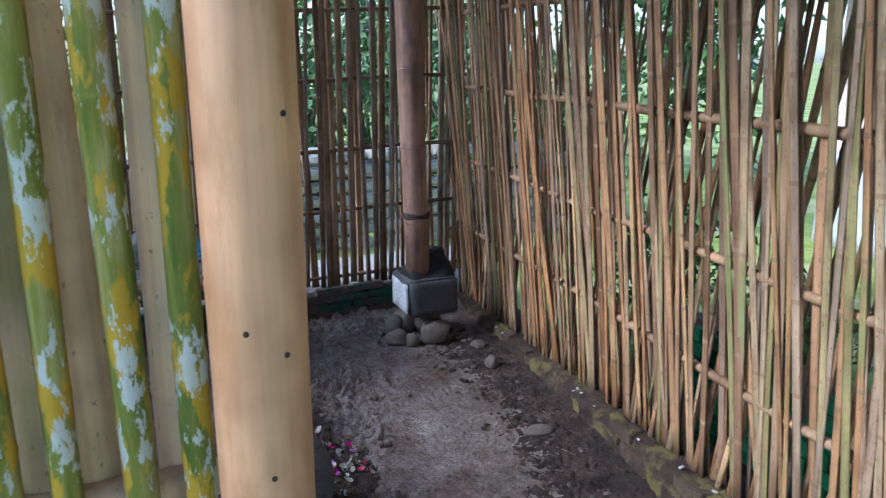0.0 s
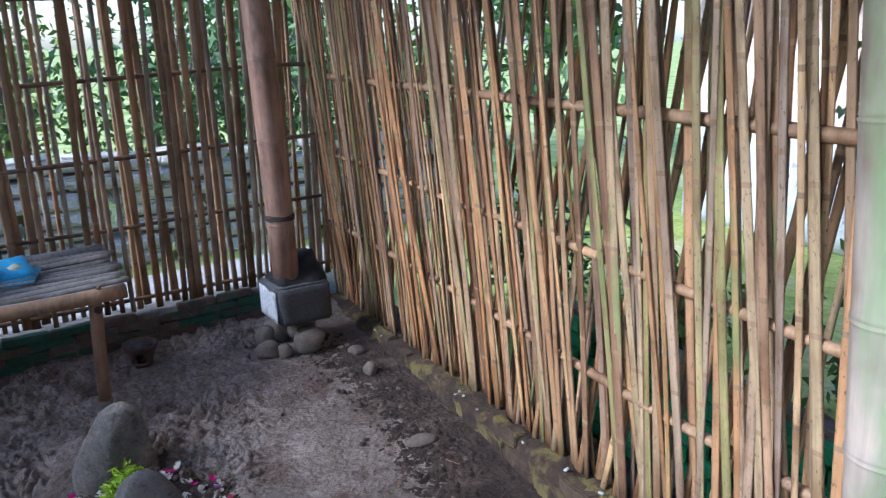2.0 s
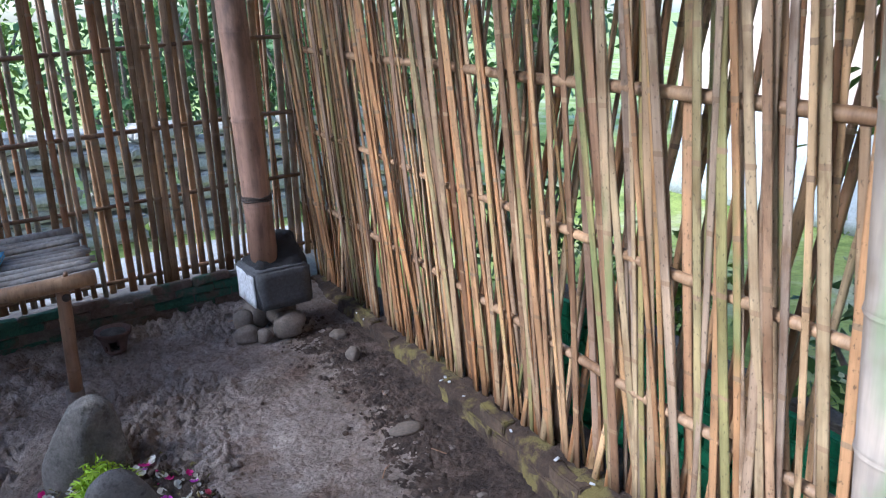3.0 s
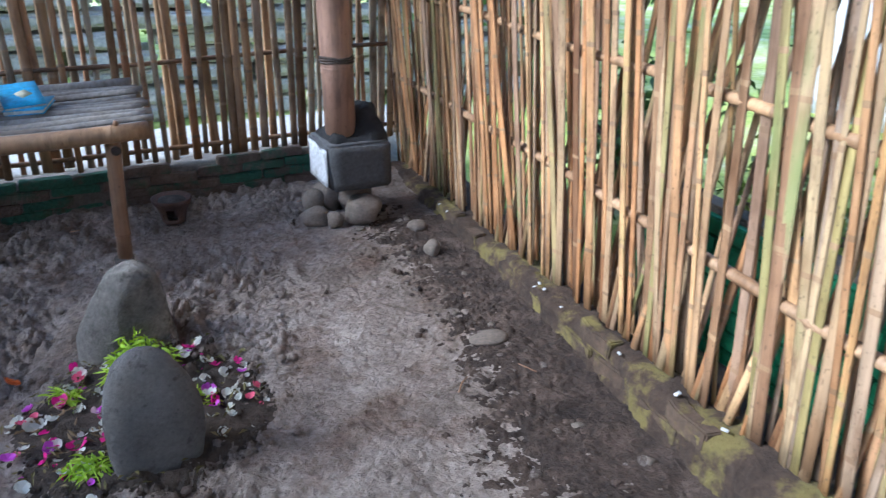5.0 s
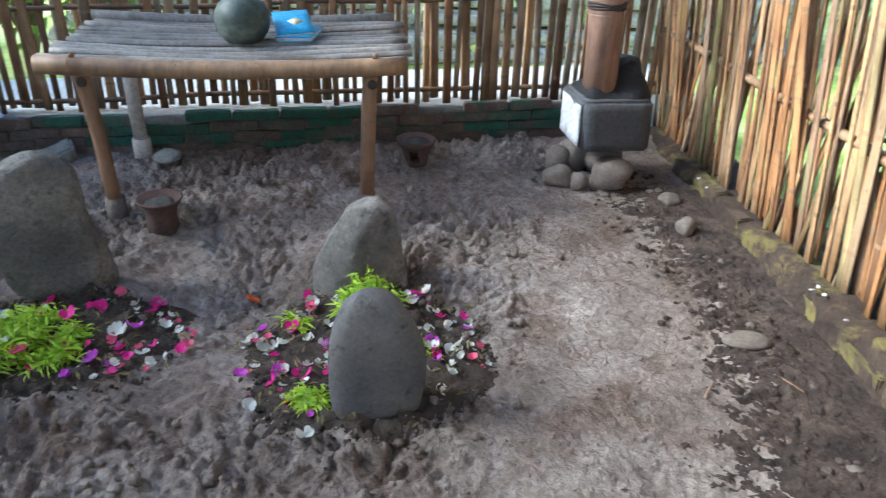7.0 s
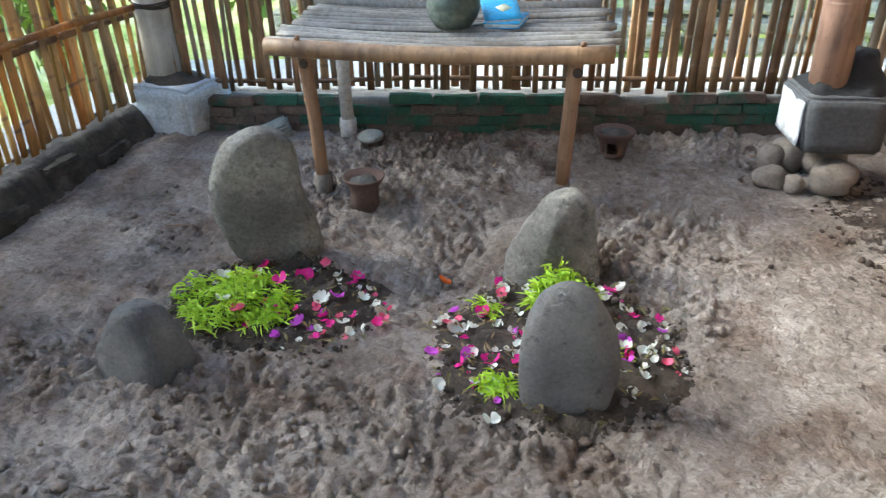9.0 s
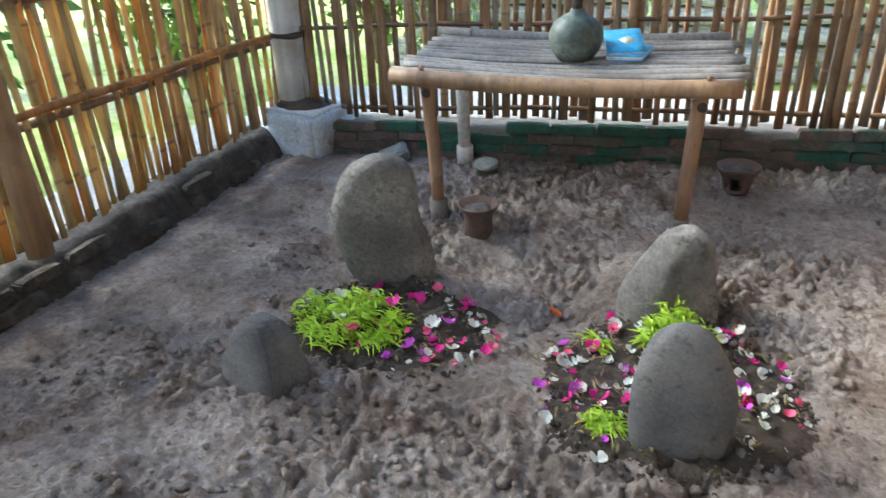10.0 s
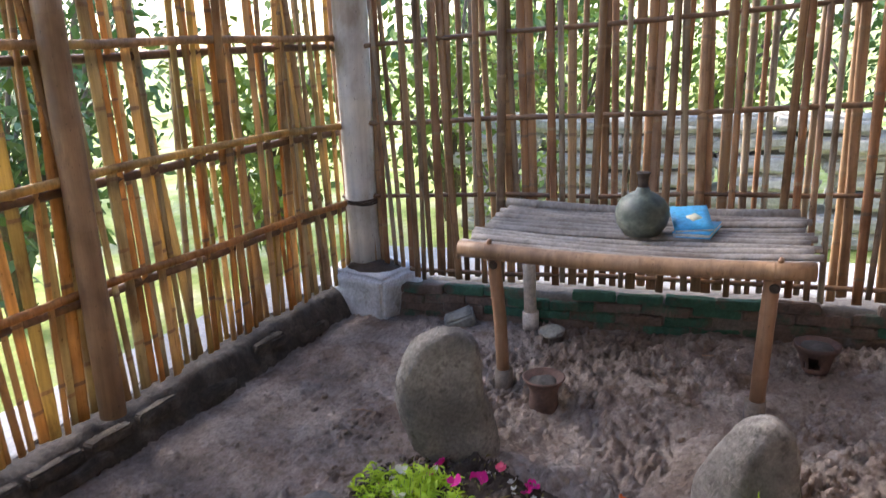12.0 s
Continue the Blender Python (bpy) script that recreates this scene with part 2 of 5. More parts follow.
M_GLAZE = mottled("green_glaze", [(0.36, (0.018, 0.028, 0.026)), (0.5, (0.07, 0.092, 0.078)), (0.66, (0.22, 0.25, 0.21))], 5, 60, 0.5, 0.15, 0.003)
M_BLUE = mottled("blue_cover", [(0.3, (0.05, 0.36, 0.66)), (0.7, (0.09, 0.45, 0.75))], 5, 60, 0.45, 0.05, 0.002)
M_PAPER = mottled("paper", [(0.3, (0.62, 0.60, 0.55)), (0.7, (0.75, 0.73, 0.68))], 5, 60, 0.8, 0.05, 0.002)
M_PRINT = mottled("cream_print", [(0.3, (0.62, 0.60, 0.42)), (0.7, (0.75, 0.72, 0.50))], 5, 60, 0.5, 0.05, 0.002)
M_TIE = mottled("dark_tie", [(0.3, (0.03, 0.022, 0.018)), (0.7, (0.08, 0.06, 0.05))], 20, 90, 0.9, 0.5, 0.004)
M_GRASS = mottled("grass_ground", [(0.36, (0.18, 0.26, 0.04)), (0.5, (0.36, 0.42, 0.10)), (0.64, (0.50, 0.49, 0.28))], 1.6, 25, 0.95, 0.5, 0.02, shift=False)
M_LEAF = mottled("leaf", [(0.3, (0.05, 0.12, 0.03)), (0.7, (0.11, 0.20, 0.05))], 3, 40, 0.5, 0.1, 0.003)
M_LIME = petal_material("lime_leaf", (0.42, 0.62, 0.035))
M_BUSH = mottled("bright_leaf", [(0.3, (0.12, 0.22, 0.03)), (0.7, (0.26, 0.34, 0.06))], 14, 60, 0.5, 0.1, 0.003)
M_WILTED = mottled("wilted_leaf", [(0.3, (0.06, 0.055, 0.02)), (0.5, (0.16, 0.14, 0.05)), (0.7, (0.24, 0.15, 0.09))], 3, 60, 0.8, 0.2, 0.003)
M_FLINT = mottled("broken_grey_stone", [(0.3, (0.15, 0.155, 0.145)), (0.7, (0.27, 0.275, 0.26))], 6, 70, 0.9, 0.5, 0.008)
M_PALE = mottled("pale_paving", [(0.3, (0.38, 0.37, 0.35)), (0.7, (0.52, 0.51, 0.48))], 4, 60, 0.9, 0.3, 0.006)
M_BARK = mottled("bark", [(0.3, (0.10, 0.08, 0.06)), (0.7, (0.22, 0.18, 0.14))], 9, 50, 0.95, 0.6, 0.01)
M_RUBBLE = mottled("rubble", [(0.3, (0.36, 0.35, 0.31)), (0.7, (0.60, 0.58, 0.52))], 4, 40, 0.95, 0.5, 0.01)
M_PLASTER = mottled("salmon_plaster", [(0.3, (0.62, 0.47, 0.40)), (0.7, (0.72, 0.58, 0.50))], 2, 40, 0.9, 0.3, 0.005)
M_THATCH = mottled("thatch", [(0.3, (0.12, 0.09, 0.06)), (0.7, (0.24, 0.18, 0.12))], 8, 50, 0.95, 0.6, 0.02)
PETALS = [petal_material("petal_" + n, c) for n, c in (("white", (0.80, 0.81, 0.76)), ("magenta", (0.80, 0.02, 0.33)), ("violet", (0.62, 0.09, 0.66)), ("pink", (0.82, 0.13, 0.26)), ("crimson", (0.62, 0.008, 0.05)), ("orange", (0.85, 0.20, 0.05)))]


# ---- builders ----
def mesh_object(name, bm, mat, smooth=True):
    me = bpy.data.meshes.new(name)
    bm.normal_update()
    bm.to_mesh(me)
    bm.free()
    me.materials.append(mat)
    if smooth:
        me.polygons.foreach_set("use_smooth", [True] * len(me.polygons))
    return new(name, me)


def part(name, bm, mat, parent, label="", smooth=True):
    ob = mesh_object(name, bm, mat, smooth)
    ob.parent = parent
    return tagged(ob, label)


def empty(name, x=0, y=0, z=0, rz=0):
    ob = new(name)
    ob.matrix_basis = pose(x, y, z, 0, 0, rz)
    return ob


def rings_mesh(rings, closed=True):
    """Skin a list of rings of equal length, with caps."""
    bm = bmesh.new()
    rows = [[bm.verts.new(p) for p in r] for r in rings]
    n = len(rows[0])
    for a, b in zip(rows, rows[1:]):
        for i in range(n):
            bm.faces.new((a[i], a[(i + 1) % n], b[(i + 1) % n], b[i]))
    if closed:
        bm.faces.new(rows[0][::-1])
        bm.faces.new(rows[-1])
    return bm


def tube(points, radius, sides=10, nodes=(), swell=0.1, taper=0.0):
    """A culm through points (a list of Vectors); nodes: fractions of its length at which it swells into a ring."""
    pts = [Vector(p) for p in points]
    ax = (pts[-1] - pts[0]).normalized()
    a = ax.orthogonal().normalized()
    b = ax.cross(a)
    length = (pts[-1] - pts[0]).length
    stops = {0.0: 1, 1.0: 1}
    for i in range(len(pts)):
        stops[i / (len(pts) - 1)] = 1
    for f in nodes:
        d = 0.006 / length
        for k, s in ((-2.2, 1), (-1, 1 + swell * 0.5), (-0.35, 1 + swell), (0.3, 1 - swell * 0.3), (0.9, 1 + swell * 0.6), (2.2, 1)):
            if 0 < f + k * d < 1:
                stops[f + k * d] = s
    rings = []
    for f in sorted(stops):
        g = min(f, 0.99999) * (len(pts) - 1)
        c = pts[int(g)].lerp(pts[int(g) + 1], g - int(g))
        r = radius * stops[f] * (1 - taper * f)
        rings.append([c + r * (a * math.cos(2 * math.pi * k / sides) + b * math.sin(2 * math.pi * k / sides)) for k in range(sides)])
    return rings_mesh(rings)


def box(sx, sy, sz, bevel=0.004, wobble=0.0, cuts=0, seed=0):
    bm = bmesh.new()
    bmesh.ops.create_cube(bm, size=1, matrix=Matrix.Diagonal((sx, sy, sz, 1)))
    if bevel:
        bmesh.ops.bevel(bm, geom=bm.edges[:], offset=bevel, segments=2, affect="EDGES")
    if cuts:
        bmesh.ops.subdivide_edges(bm, edges=bm.edges[:], cuts=cuts, use_grid_fill=True)
    if wobble:
        for v in bm.verts:
            v.co += wobble * noise.noise_vector(v.co * 9 + Vector((seed * 7.1, 0, 0)))
    return bm


def lathe(profile, sides=28):
    return rings_mesh([[(r * math.cos(2 * math.pi * k / sides), r * math.sin(2 * math.pi * k / sides), z) for k in range(sides)] for r, z in profile])


def spline(keys, f):
    """Smooth value through keys of (fraction, values...)."""
    n = len(keys)
    for i in range(n - 1):
        a, b = keys[i], keys[i + 1]
        if f <= b[0] or i == n - 2:
            o, d = keys[max(0, i - 1)], keys[min(n - 1, i + 2)]
            h = b[0] - a[0]
            u = min(1, max(0, (f - a[0]) / h))
            out = []
            for k in range(1, len(a)):
                m0 = (b[k] - o[k]) / (b[0] - o[0]) * h
                m1 = (d[k] - a[k]) / (d[0] - a[0]) * h
                out.append((2 * u ** 3 - 3 * u * u + 1) * a[k] + (u ** 3 - 2 * u * u + u) * m0 + (3 * u * u - 2 * u ** 3) * b[k] + (u ** 3 - u * u) * m1)
            return out


def boulder(height, keys, square=2.4, rough=0.012, sides=40, levels=30, seed=0, sink=0.05, cuts=()):
    """A stone: keys are (fraction of height, sideways shift, half width, forward shift, half depth); cuts: planes (normal, distance) that flatten it."""
    rings = []
    planes = [(Vector(c[:3]).normalized(), c[3]) for c in cuts]
    for i in range(levels + 1):
        f = i / levels
        s, w, d, e = spline(keys, f)
        cap = min(1.0, math.sqrt(max(1e-4, 1 - max(0.0, (f - 0.86) / 0.14) ** 2)))
        ring = []
        for k in range(sides):
            t = 2 * math.pi * k / sides
            c, q = math.cos(t), math.sin(t)
            x = math.copysign(abs(c) ** (2 / square), c) * w * cap + s
            y = math.copysign(abs(q) ** (2 / square), q) * e * cap + d
            p = Vector((x, y, f * (height + sink) - sink))
            for way, reach in planes:
                p -= way * max(0.0, way.dot(p) - reach) * 0.9
            n = noise.noise_vector(p * 7 + Vector((seed * 5.3, seed, 0))) * rough + noise.noise_vector(p * 19 + Vector((0, seed * 3.1, 0))) * rough * 0.35 + noise.noise_vector(p * 45) * rough * 0.2
            ring.append(p + n)
        rings.append(ring)
    return rings_mesh(rings)


def cobble(r, seed, flat=0.75):
    bm = bmesh.new()
    bmesh.ops.create_icosphere(bm, subdivisions=3, radius=r)
    for v in bm.verts:
        v.co += noise.noise_vector(v.co * (1.1 / r) + Vector((seed * 4.7, 0, seed))) * r * 0.28
        v.co.z *= flat
    return bm


# ---- the plan: four fence lines, the inner foot of each kerb ----
def back_y(x):
    return 4.672 + 0.305 * x


def right_x(y):
    return 2.059 - 0.2355 * y


def left_x(y):
    return -1.546 - 0.1617 * y


def front_y(x):
    return 1.12 + 0.26 * x


def earth_z(x, y):
    return 0.0166 * x + 0.0201 * y - 0.0576


BL = (left_x(3.98), 3.98)
BR = (0.985, back_y(0.985))
FR = (1.69, 1.5)
FL = (left_x(0.44) , 0.44)


def smooth_step(a, b, v):
    u = min(1, max(0, (v - a) / (b - a)))
    return u * u * (3 - 2 * u)


def clod(p, scale):
    """Crumbled earth: lumps of uneven height with cracks between them."""
    d, at = noise.voronoi(p * scale)
    rise = 0.3 + 0.7 * (abs(math.sin(at[0].x * 12.9 + at[0].y * 78.2)) * 437.5 % 1.0)
    return smooth_step(0.0, 0.42, d[1] - d[0]) * rise * (1.15 - d[0])


def relief(x, y):
    """Trodden earth: soft hollows, a lumpy dug patch round the graves and under the table."""
    p = Vector((x, y, 0))
    dug = smooth_step(0.30, -0.08, x - 0.1 * y) * smooth_step(1.6, 2.2, y)
    left_path = smooth_step(-1.15, -1.5, x)
    dug *= (1 - 0.8 * left_path) * (1 + 0.3 * smooth_step(3.0, 3.5, y))
    q = p + noise.noise_vector(p * 9) * 0.03 + noise.noise_vector(p * 31) * 0.010
    where = smooth_step(-0.36, 0.16, noise.noise(p * 2.3 + Vector((9, 4, 0))) + 0.35 * noise.noise(p * 7))
    z = 0.018 * noise.noise(p * 1.7) + 0.012 * noise.noise(p * 5) + 0.009 * noise.noise(p * 10 + Vector((5, 2, 0)))
    z += (0.007 + 0.016 * dug) * (abs(noise.noise(p * 11 + Vector((3, 1, 0)))) + 0.6 * abs(noise.noise(p * 24)) - 0.3)
    z += (0.10 + 0.90 * dug) * where * (0.038 * clod(q, 13) + 0.024 * clod(q + Vector((3, 0, 0)), 27) - 0.019)
    z += 0.011 * (1 - min(1, dug)) * clod(q + Vector((7, 2, 0)), 21) * smooth_step(-0.3, 0.25, noise.noise(p * 3.1 + Vector((2, 8, 0))))
    z += (0.0065 + 0.008 * dug) * clod(q, 46) * (0.4 + 0.6 * where) + 0.003 * noise.noise(p * 75)
    trench = math.exp(-((x + 0.42) / 0.16) ** 2) * smooth_step(2.9, 3.2, y) * smooth_step(3.9, 3.5, y)
    z -= 0.06 * trench
    z -= 0.05 * math.exp(-((x + 0.70) ** 2 + (y - 3.36) ** 2) / 0.022)
    z += 0.05 * math.exp(-((x + 0.62) ** 2 + (y - 3.95) ** 2) / 0.12)
    z += 0.035 * math.exp(-((x + 1.70) ** 2 + (y - 3.85) ** 2) / 0.05)
    return z


def ground_z(x, y):
    return earth_z(x, y) + relief(x, y)


# ---- floor and ground ----
def floor_sheet():
    bm = bmesh.new()
    step = 0.0074
    nx, ny = int(4.6 / step), int(5.6 / step)
    grid = []
    for j in range(ny + 1):
        y = -0.35 + j * step
        row = []
        for i in range(nx + 1):
            x = -2.55 + i * step
            inside = left_x(y) - 0.12 < x < right_x(y) + 0.12 and y < back_y(x) + 0.12
            row.append(bm.verts.new((x, y, ground_z(x, y))) if inside else None)
        grid.append(row)
    for a, b in zip(grid, grid[1:]):
        for i in range(nx):
            q = (a[i], a[i + 1], b[i + 1], b[i])
            if all(q):
                bm.faces.new(q)
    ob = mesh_object("floor", bm, M_EARTH)
    return tagged(ob, "trodden grey-brown bare earth floor with lumps and hollows", "earth floor", kind="structure")


floor_sheet()


def outside_ground():
    bm = bmesh.new()
    n = 60
    rows = []
    for j in range(n + 1):
        r = []
        for i in range(n + 1):
            u, v = i / n * 2 - 1, j / n * 2 - 1
            x, y = math.copysign(abs(u) ** 3, u) * 400, math.copysign(abs(v) ** 3, v) * 400 + 2
            far = max(0, max(abs(x), abs(y - 2)) - 4)
            r.append(bm.verts.new((x, y, -0.14 + min(1.0, far * 0.05) * 0.3 * noise.noise(Vector((x, y, 0)) * 0.2))))
        rows.append(r)
    for a, b in zip(rows, rows[1:]):
        for i in range(n):
            bm.faces.new((a[i], a[i + 1], b[i + 1], b[i]))
    tagged(mesh_object("ground", bm, M_GRASS), "sunlit yellow-green grass outside the fence", "grass", kind="structure")


outside_ground()


# ---- kerbs ----
def kerb(name, p0, p1, out, height0, height1, width, mat, label, rough=0.012, sink=0.16, slope=0.0):
    """A low wall from p0 to p1 (its inner foot); out: the way from the inside to the outside."""
    a, b, o = Vector((*p0, 0)), Vector((*p1, 0)), Vector((*out, 0)).normalized()
    n = max(8, int((b - a).length / 0.015))
    rings = []
    for i in range(n + 1):
        f = i / n
        c = a.lerp(b, f)
        h = height0 + (height1 - height0) * f
        base = earth_z(c.x, c.y) - sink
        prof = [(0, base), (0.0, base + sink), (0.006, base + sink + h * 0.2), (0.01, base + sink + h * 0.4), (0.012, base + sink + h * 0.6), (0.016, base + sink + h * 0.8), (0.03, base + sink + h * 0.95), (0.06, base + sink + h), (0.1, base + sink + h), (0.14, base + sink + h), (width - 0.03, base + sink + h), (width, base + sink + h * 0.9), (width, base)]
        ring = []
        for k, (d, z) in enumerate(prof):
            p = c + o * (d + slope * min(1.0, max(0.0, (z - base - sink) / h)) if d < width - 0.04 else d) + Vector((0, 0, z))
            q = noise.noise_vector(p * 8) * rough + noise.noise_vector(p * 21) * rough * 0.6 + noise.noise_vector(p * 50) * rough * 0.25
            ring.append(p + q)
        rings.append(ring)
    return tagged(mesh_object(name, rings_mesh(rings), mat), label, "kerb", kind="structure")


KERB_RIGHT = kerb("kerb_right", (FR[0] + 0.4, FR[1] - 1.7), BR, (1, 0.23), 0.28, 0.025, 0.30, M_KERB, "broken earthy cement kerb with yellow moss", 0.018)
KERB_LEFT = kerb("kerb_left", FL, BL, (-1, -0.16), 0.12, 0.145, 0.21, M_KERB_LEFT, "dark crumbling cement kerb under the fence", 0.017, slope=0.07)
kerb("kerb_front", (FL[0], front_y(FL[0])), (0.30, front_y(0.30)), (0.25, -1), 0.12, 0.12, 0.2, M_KERB_DARK, "dark crumbling cement kerb under the fence", 0.012)
kb = kerb("kerb_back", (BL[0], BL[1] + 0.008), (BR[0], BR[1] + 0.008), (-0.29, 1), 0.14, 0.145, 0.22, M_MORTAR, "low brick kerb with peeling green paint and moss", 0.006)


# ---- pale paving outside the back and left fences ----
def paving(name, p0, p1, out, top, width):
    a, b, o = Vector((*p0, 0)), Vector((*p1, 0)), Vector((*out, 0)).normalized()
    rings = []
    for i in range(41):
        c = a.lerp(b, i / 40)
        t = top[0] + (top[1] - top[0]) * i / 40
        rings.append([c + o * d + Vector((0, 0, z + 0.006 * noise.noise(c * 5 + o * d * 4))) for d, z in ((0.19, -0.3), (0.19, t - 0.012), (0.21, t), (0.5, t), (width - 0.02, t), (width, t - 0.02), (width, -0.3))])
    tagged(mesh_object(name, rings_mesh(rings), M_PALE), "pale cement path along the outside of the fence", "path", kind="structure")


paving("pavement_back", (BL[0] - 0.3, BL[1] - 0.07), (BR[0] + 0.3, BR[1] + 0.1), (-0.29, 1), (0.14, 0.215), 0.75)
paving("pavement_left", FL, (BL[0], BL[1] + 0.1), (-1, -0.16), (0.045, 0.13), 0.55)


# ---- fences ----
def strip_mesh(length, width, thick, seed, weave=None, sides=5, levels=16):
    """A split bamboo strip, hollow side flat, with swollen joints; weave: heights of the rails and the side it starts on."""
    rnd = random.Random(seed)
    joints = []
    z = rnd.uniform(0.1, 0.3)
    while z < length:
        joints.append(z)
        z += rnd.uniform(0.24, 0.36)
    stops = sorted(set([i * length / levels for i in range(levels + 1)] + [j + d for j in joints for d in (-0.007, 0, 0.007) if 0 < j + d < length]))
    bend, phase = rnd.uniform(0.002, 0.007), rnd.uniform(0, 6)
    rings = []
    for z in stops:
        w = width * (1 + 0.08 * noise.noise(Vector((seed * 3.7, z * 4, 0))))
        t = thick
        if any(abs(z - j) < 0.002 for j in joints):
            w, t = w * 1.07, t * 1.3
        x0 = bend * math.sin(z * 2.1 + phase)
        y0 = 0.004 * math.sin(z * 3 + phase)
        if weave:
            heights, side = weave
            u = np.interp(z, [-1] + list(heights) + [length + 1], [side * (-1) ** k for k in range(len(heights) + 2)])
            y0 += 0.023 * math.sin(u * math.pi / 2)
        ring = [(x0 + w / 2 * math.cos(math.pi * k / (sides - 1)), y0 - t * math.sin(math.pi * k / (sides - 1)) * (1 if k in (0, sides - 1) else 1), z) for k in range(sides)]
        ring += [(x0 - w * 0.3, y0 + t * 0.15, z), (x0 + w * 0.3, y0 + t * 0.15, z)]
        rings.append(ring)
    me = bpy.data.meshes.new("slat")
    bm = rings_mesh(rings)
    for f in bm.faces:
        h = f.calc_center_median().z
        f.material_index = 1 if any(abs(h - j) < 0.004 for j in joints) else 0
        f.smooth = True
    bm.normal_update()
    bm.to_mesh(me)
    bm.free()
    return me


def fence(name, label, p0, p1, foot, rails, mat, rail_mat, pitch, widths, tilt, top=2.05, weave=False, seed=1, rail_r=0.017, thick=0.009, foot_jit=0.02, skip=0.0, slant=0.0, inward=0.0, outer=0.0):
    """Upright split-bamboo strips on round rails, from p0 to p1. foot and each rail: heights at both ends."""
    rnd = random.Random(seed)
    wall = tagged(new(name), label, "bamboo fence", kind="structure")
    a, b = Vector((*p0, 0)), Vector((*p1, 0))
    run = (b - a).length
    way = (b - a) / run
    turn = math.degrees(math.atan2(way.y, way.x))
    heights = [r[0] for r in rails]
    for i, (z0, z1) in enumerate(rails):
        pts = []
        for k in range(9):
            f = k / 8
            h = z0 + (z1 - z0) * f
            pts.append(a.lerp(b, f) + Vector((0, 0, h + rnd.uniform(-0.008, 0.008))) + Vector((-way.y, way.x, 0)) * (rnd.uniform(-0.004, 0.004) + (h - foot[0]) * math.tan(radians(inward))))
        ob = mesh_object("rail", tube(pts, rail_r * rnd.uniform(0.9, 1.15), 8, [rnd.uniform(0.02, 0.06) + 0.11 * k for k in range(9)], 0.12), rail_mat)
        ob.parent = wall
        if outer:
            ob = mesh_object("rail", tube([q + Vector((-way.y, way.x, 0)) * outer + Vector((0, 0, 0.04 + rnd.uniform(-0.008, 0.008))) for q in pts], rail_r * 0.9, 8, [rnd.uniform(0.02, 0.06) + 0.11 * k for k in range(9)], 0.12), mat)
            ob.parent = wall
    forms = []
    for k in range(12):
        w = widths[0] + (widths[1] - widths[0]) * (k % 6) / 5
        base = foot[0]
        forms.append(strip_mesh(top - base, w, thick, seed * 50 + k, ([h - base for h in heights], 1 if k < 6 else -1) if weave else None))
        forms[-1].materials.append(mat)
        forms[-1].materials.append(M_JOINT)
    d = 0.02
    n = 0
    while d < run - 0.01:
        f = d / run
        if rnd.random() >= skip:
            c = a.lerp(b, f)
            k = rnd.randrange(12)
            ob = new("slat", forms[k])
            ob.parent = wall
            z = foot[0] + (foot[1] - foot[0]) * f + rnd.uniform(-foot_jit, foot_jit * 0.4)
            out = rnd.random() < 0.5
            side = 0.0 if weave else (1 if out else -1) * (rail_r * 0.75 + 0.004) + (outer * 0.5 if outer and out else 0)
            lean = rnd.gauss(slant, tilt)
            off = Vector((-way.y, way.x, 0)) * (side + rnd.uniform(-0.003, 0.003))
            ob.matrix_basis = pose(c.x + off.x, c.y + off.y, z, 0, 0, turn) @ pose(0, 0, 0, rnd.gauss(-inward, 0.55), lean, (0 if weave else rnd.choice((0, 0, 180))) + rnd.gauss(0, 7))
        d += pitch * rnd.uniform(0.8, 1.2)
        n += 1
    return wall


def offset(p, o, d):
    v = Vector((*o, 0)).normalized()
    return (p[0] + v.x * d, p[1] + v.y * d)


# R0 lies past the entrance: unseen extra fence, added to shade the near floor.
R0, R1 = offset((FR[0] + 0.2, FR[1] - 0.85), (1, 0.23), 0.13), offset(BR, (1, 0.23), 0.10)
L0, L1 = offset(FL, (-1, -0.16), 0.11), offset(BL, (-1, -0.16), 0.11)
B0, B1 = offset(BL, (-0.29, 1), 0.10), offset(BR, (-0.29, 1), 0.10)
B0, B1 = offset(B0, (-0.956, -0.292), 0.10), offset(B1, (0.956, 0.292), 0.12)
R1, L1 = offset(R1, (-0.23, 1), 0.10), offset(L1, (-0.16, 1), 0.08)
fence("wall_right", "dense woven fence of tan split bamboo strips", R0, R1, (0.25, 0.05), [(0.57, 0.54), (0.95, 0.99), (1.41, 1.44), (1.83, 1.86), (2.2, 2.2)], M_RIGHT, M_RAIL, 0.0148, (0.017, 0.034), 2.1, 2.3, False, 3, 0.016, slant=4.0, inward=3.5)
fence("wall_left", "fence of ochre bamboo strips with bright gaps", L0, L1, (0.085, 0.17), [(0.53, 0.54), (0.92, 0.94), (1.335, 1.365), (1.75, 1.76), (2.2, 2.2)], M_LEFT, M_RAIL_DARK, 0.039, (0.026, 0.050), 2.2, 2.0, False, 5, 0.018, outer=-0.035)
fence("wall_back", "fence of brown bamboo strips on thin dark rails", B0, B1, (0.185, 0.225), [(0.215, 0.285), (0.60, 0.71), (0.975, 1.085), (1.35, 1.51), (1.74, 1.91), (2.2, 2.3)], M_BACK, M_RAIL_DARK, 0.047, (0.024, 0.045), 1.0, 2.4, False, 8, 0.012)


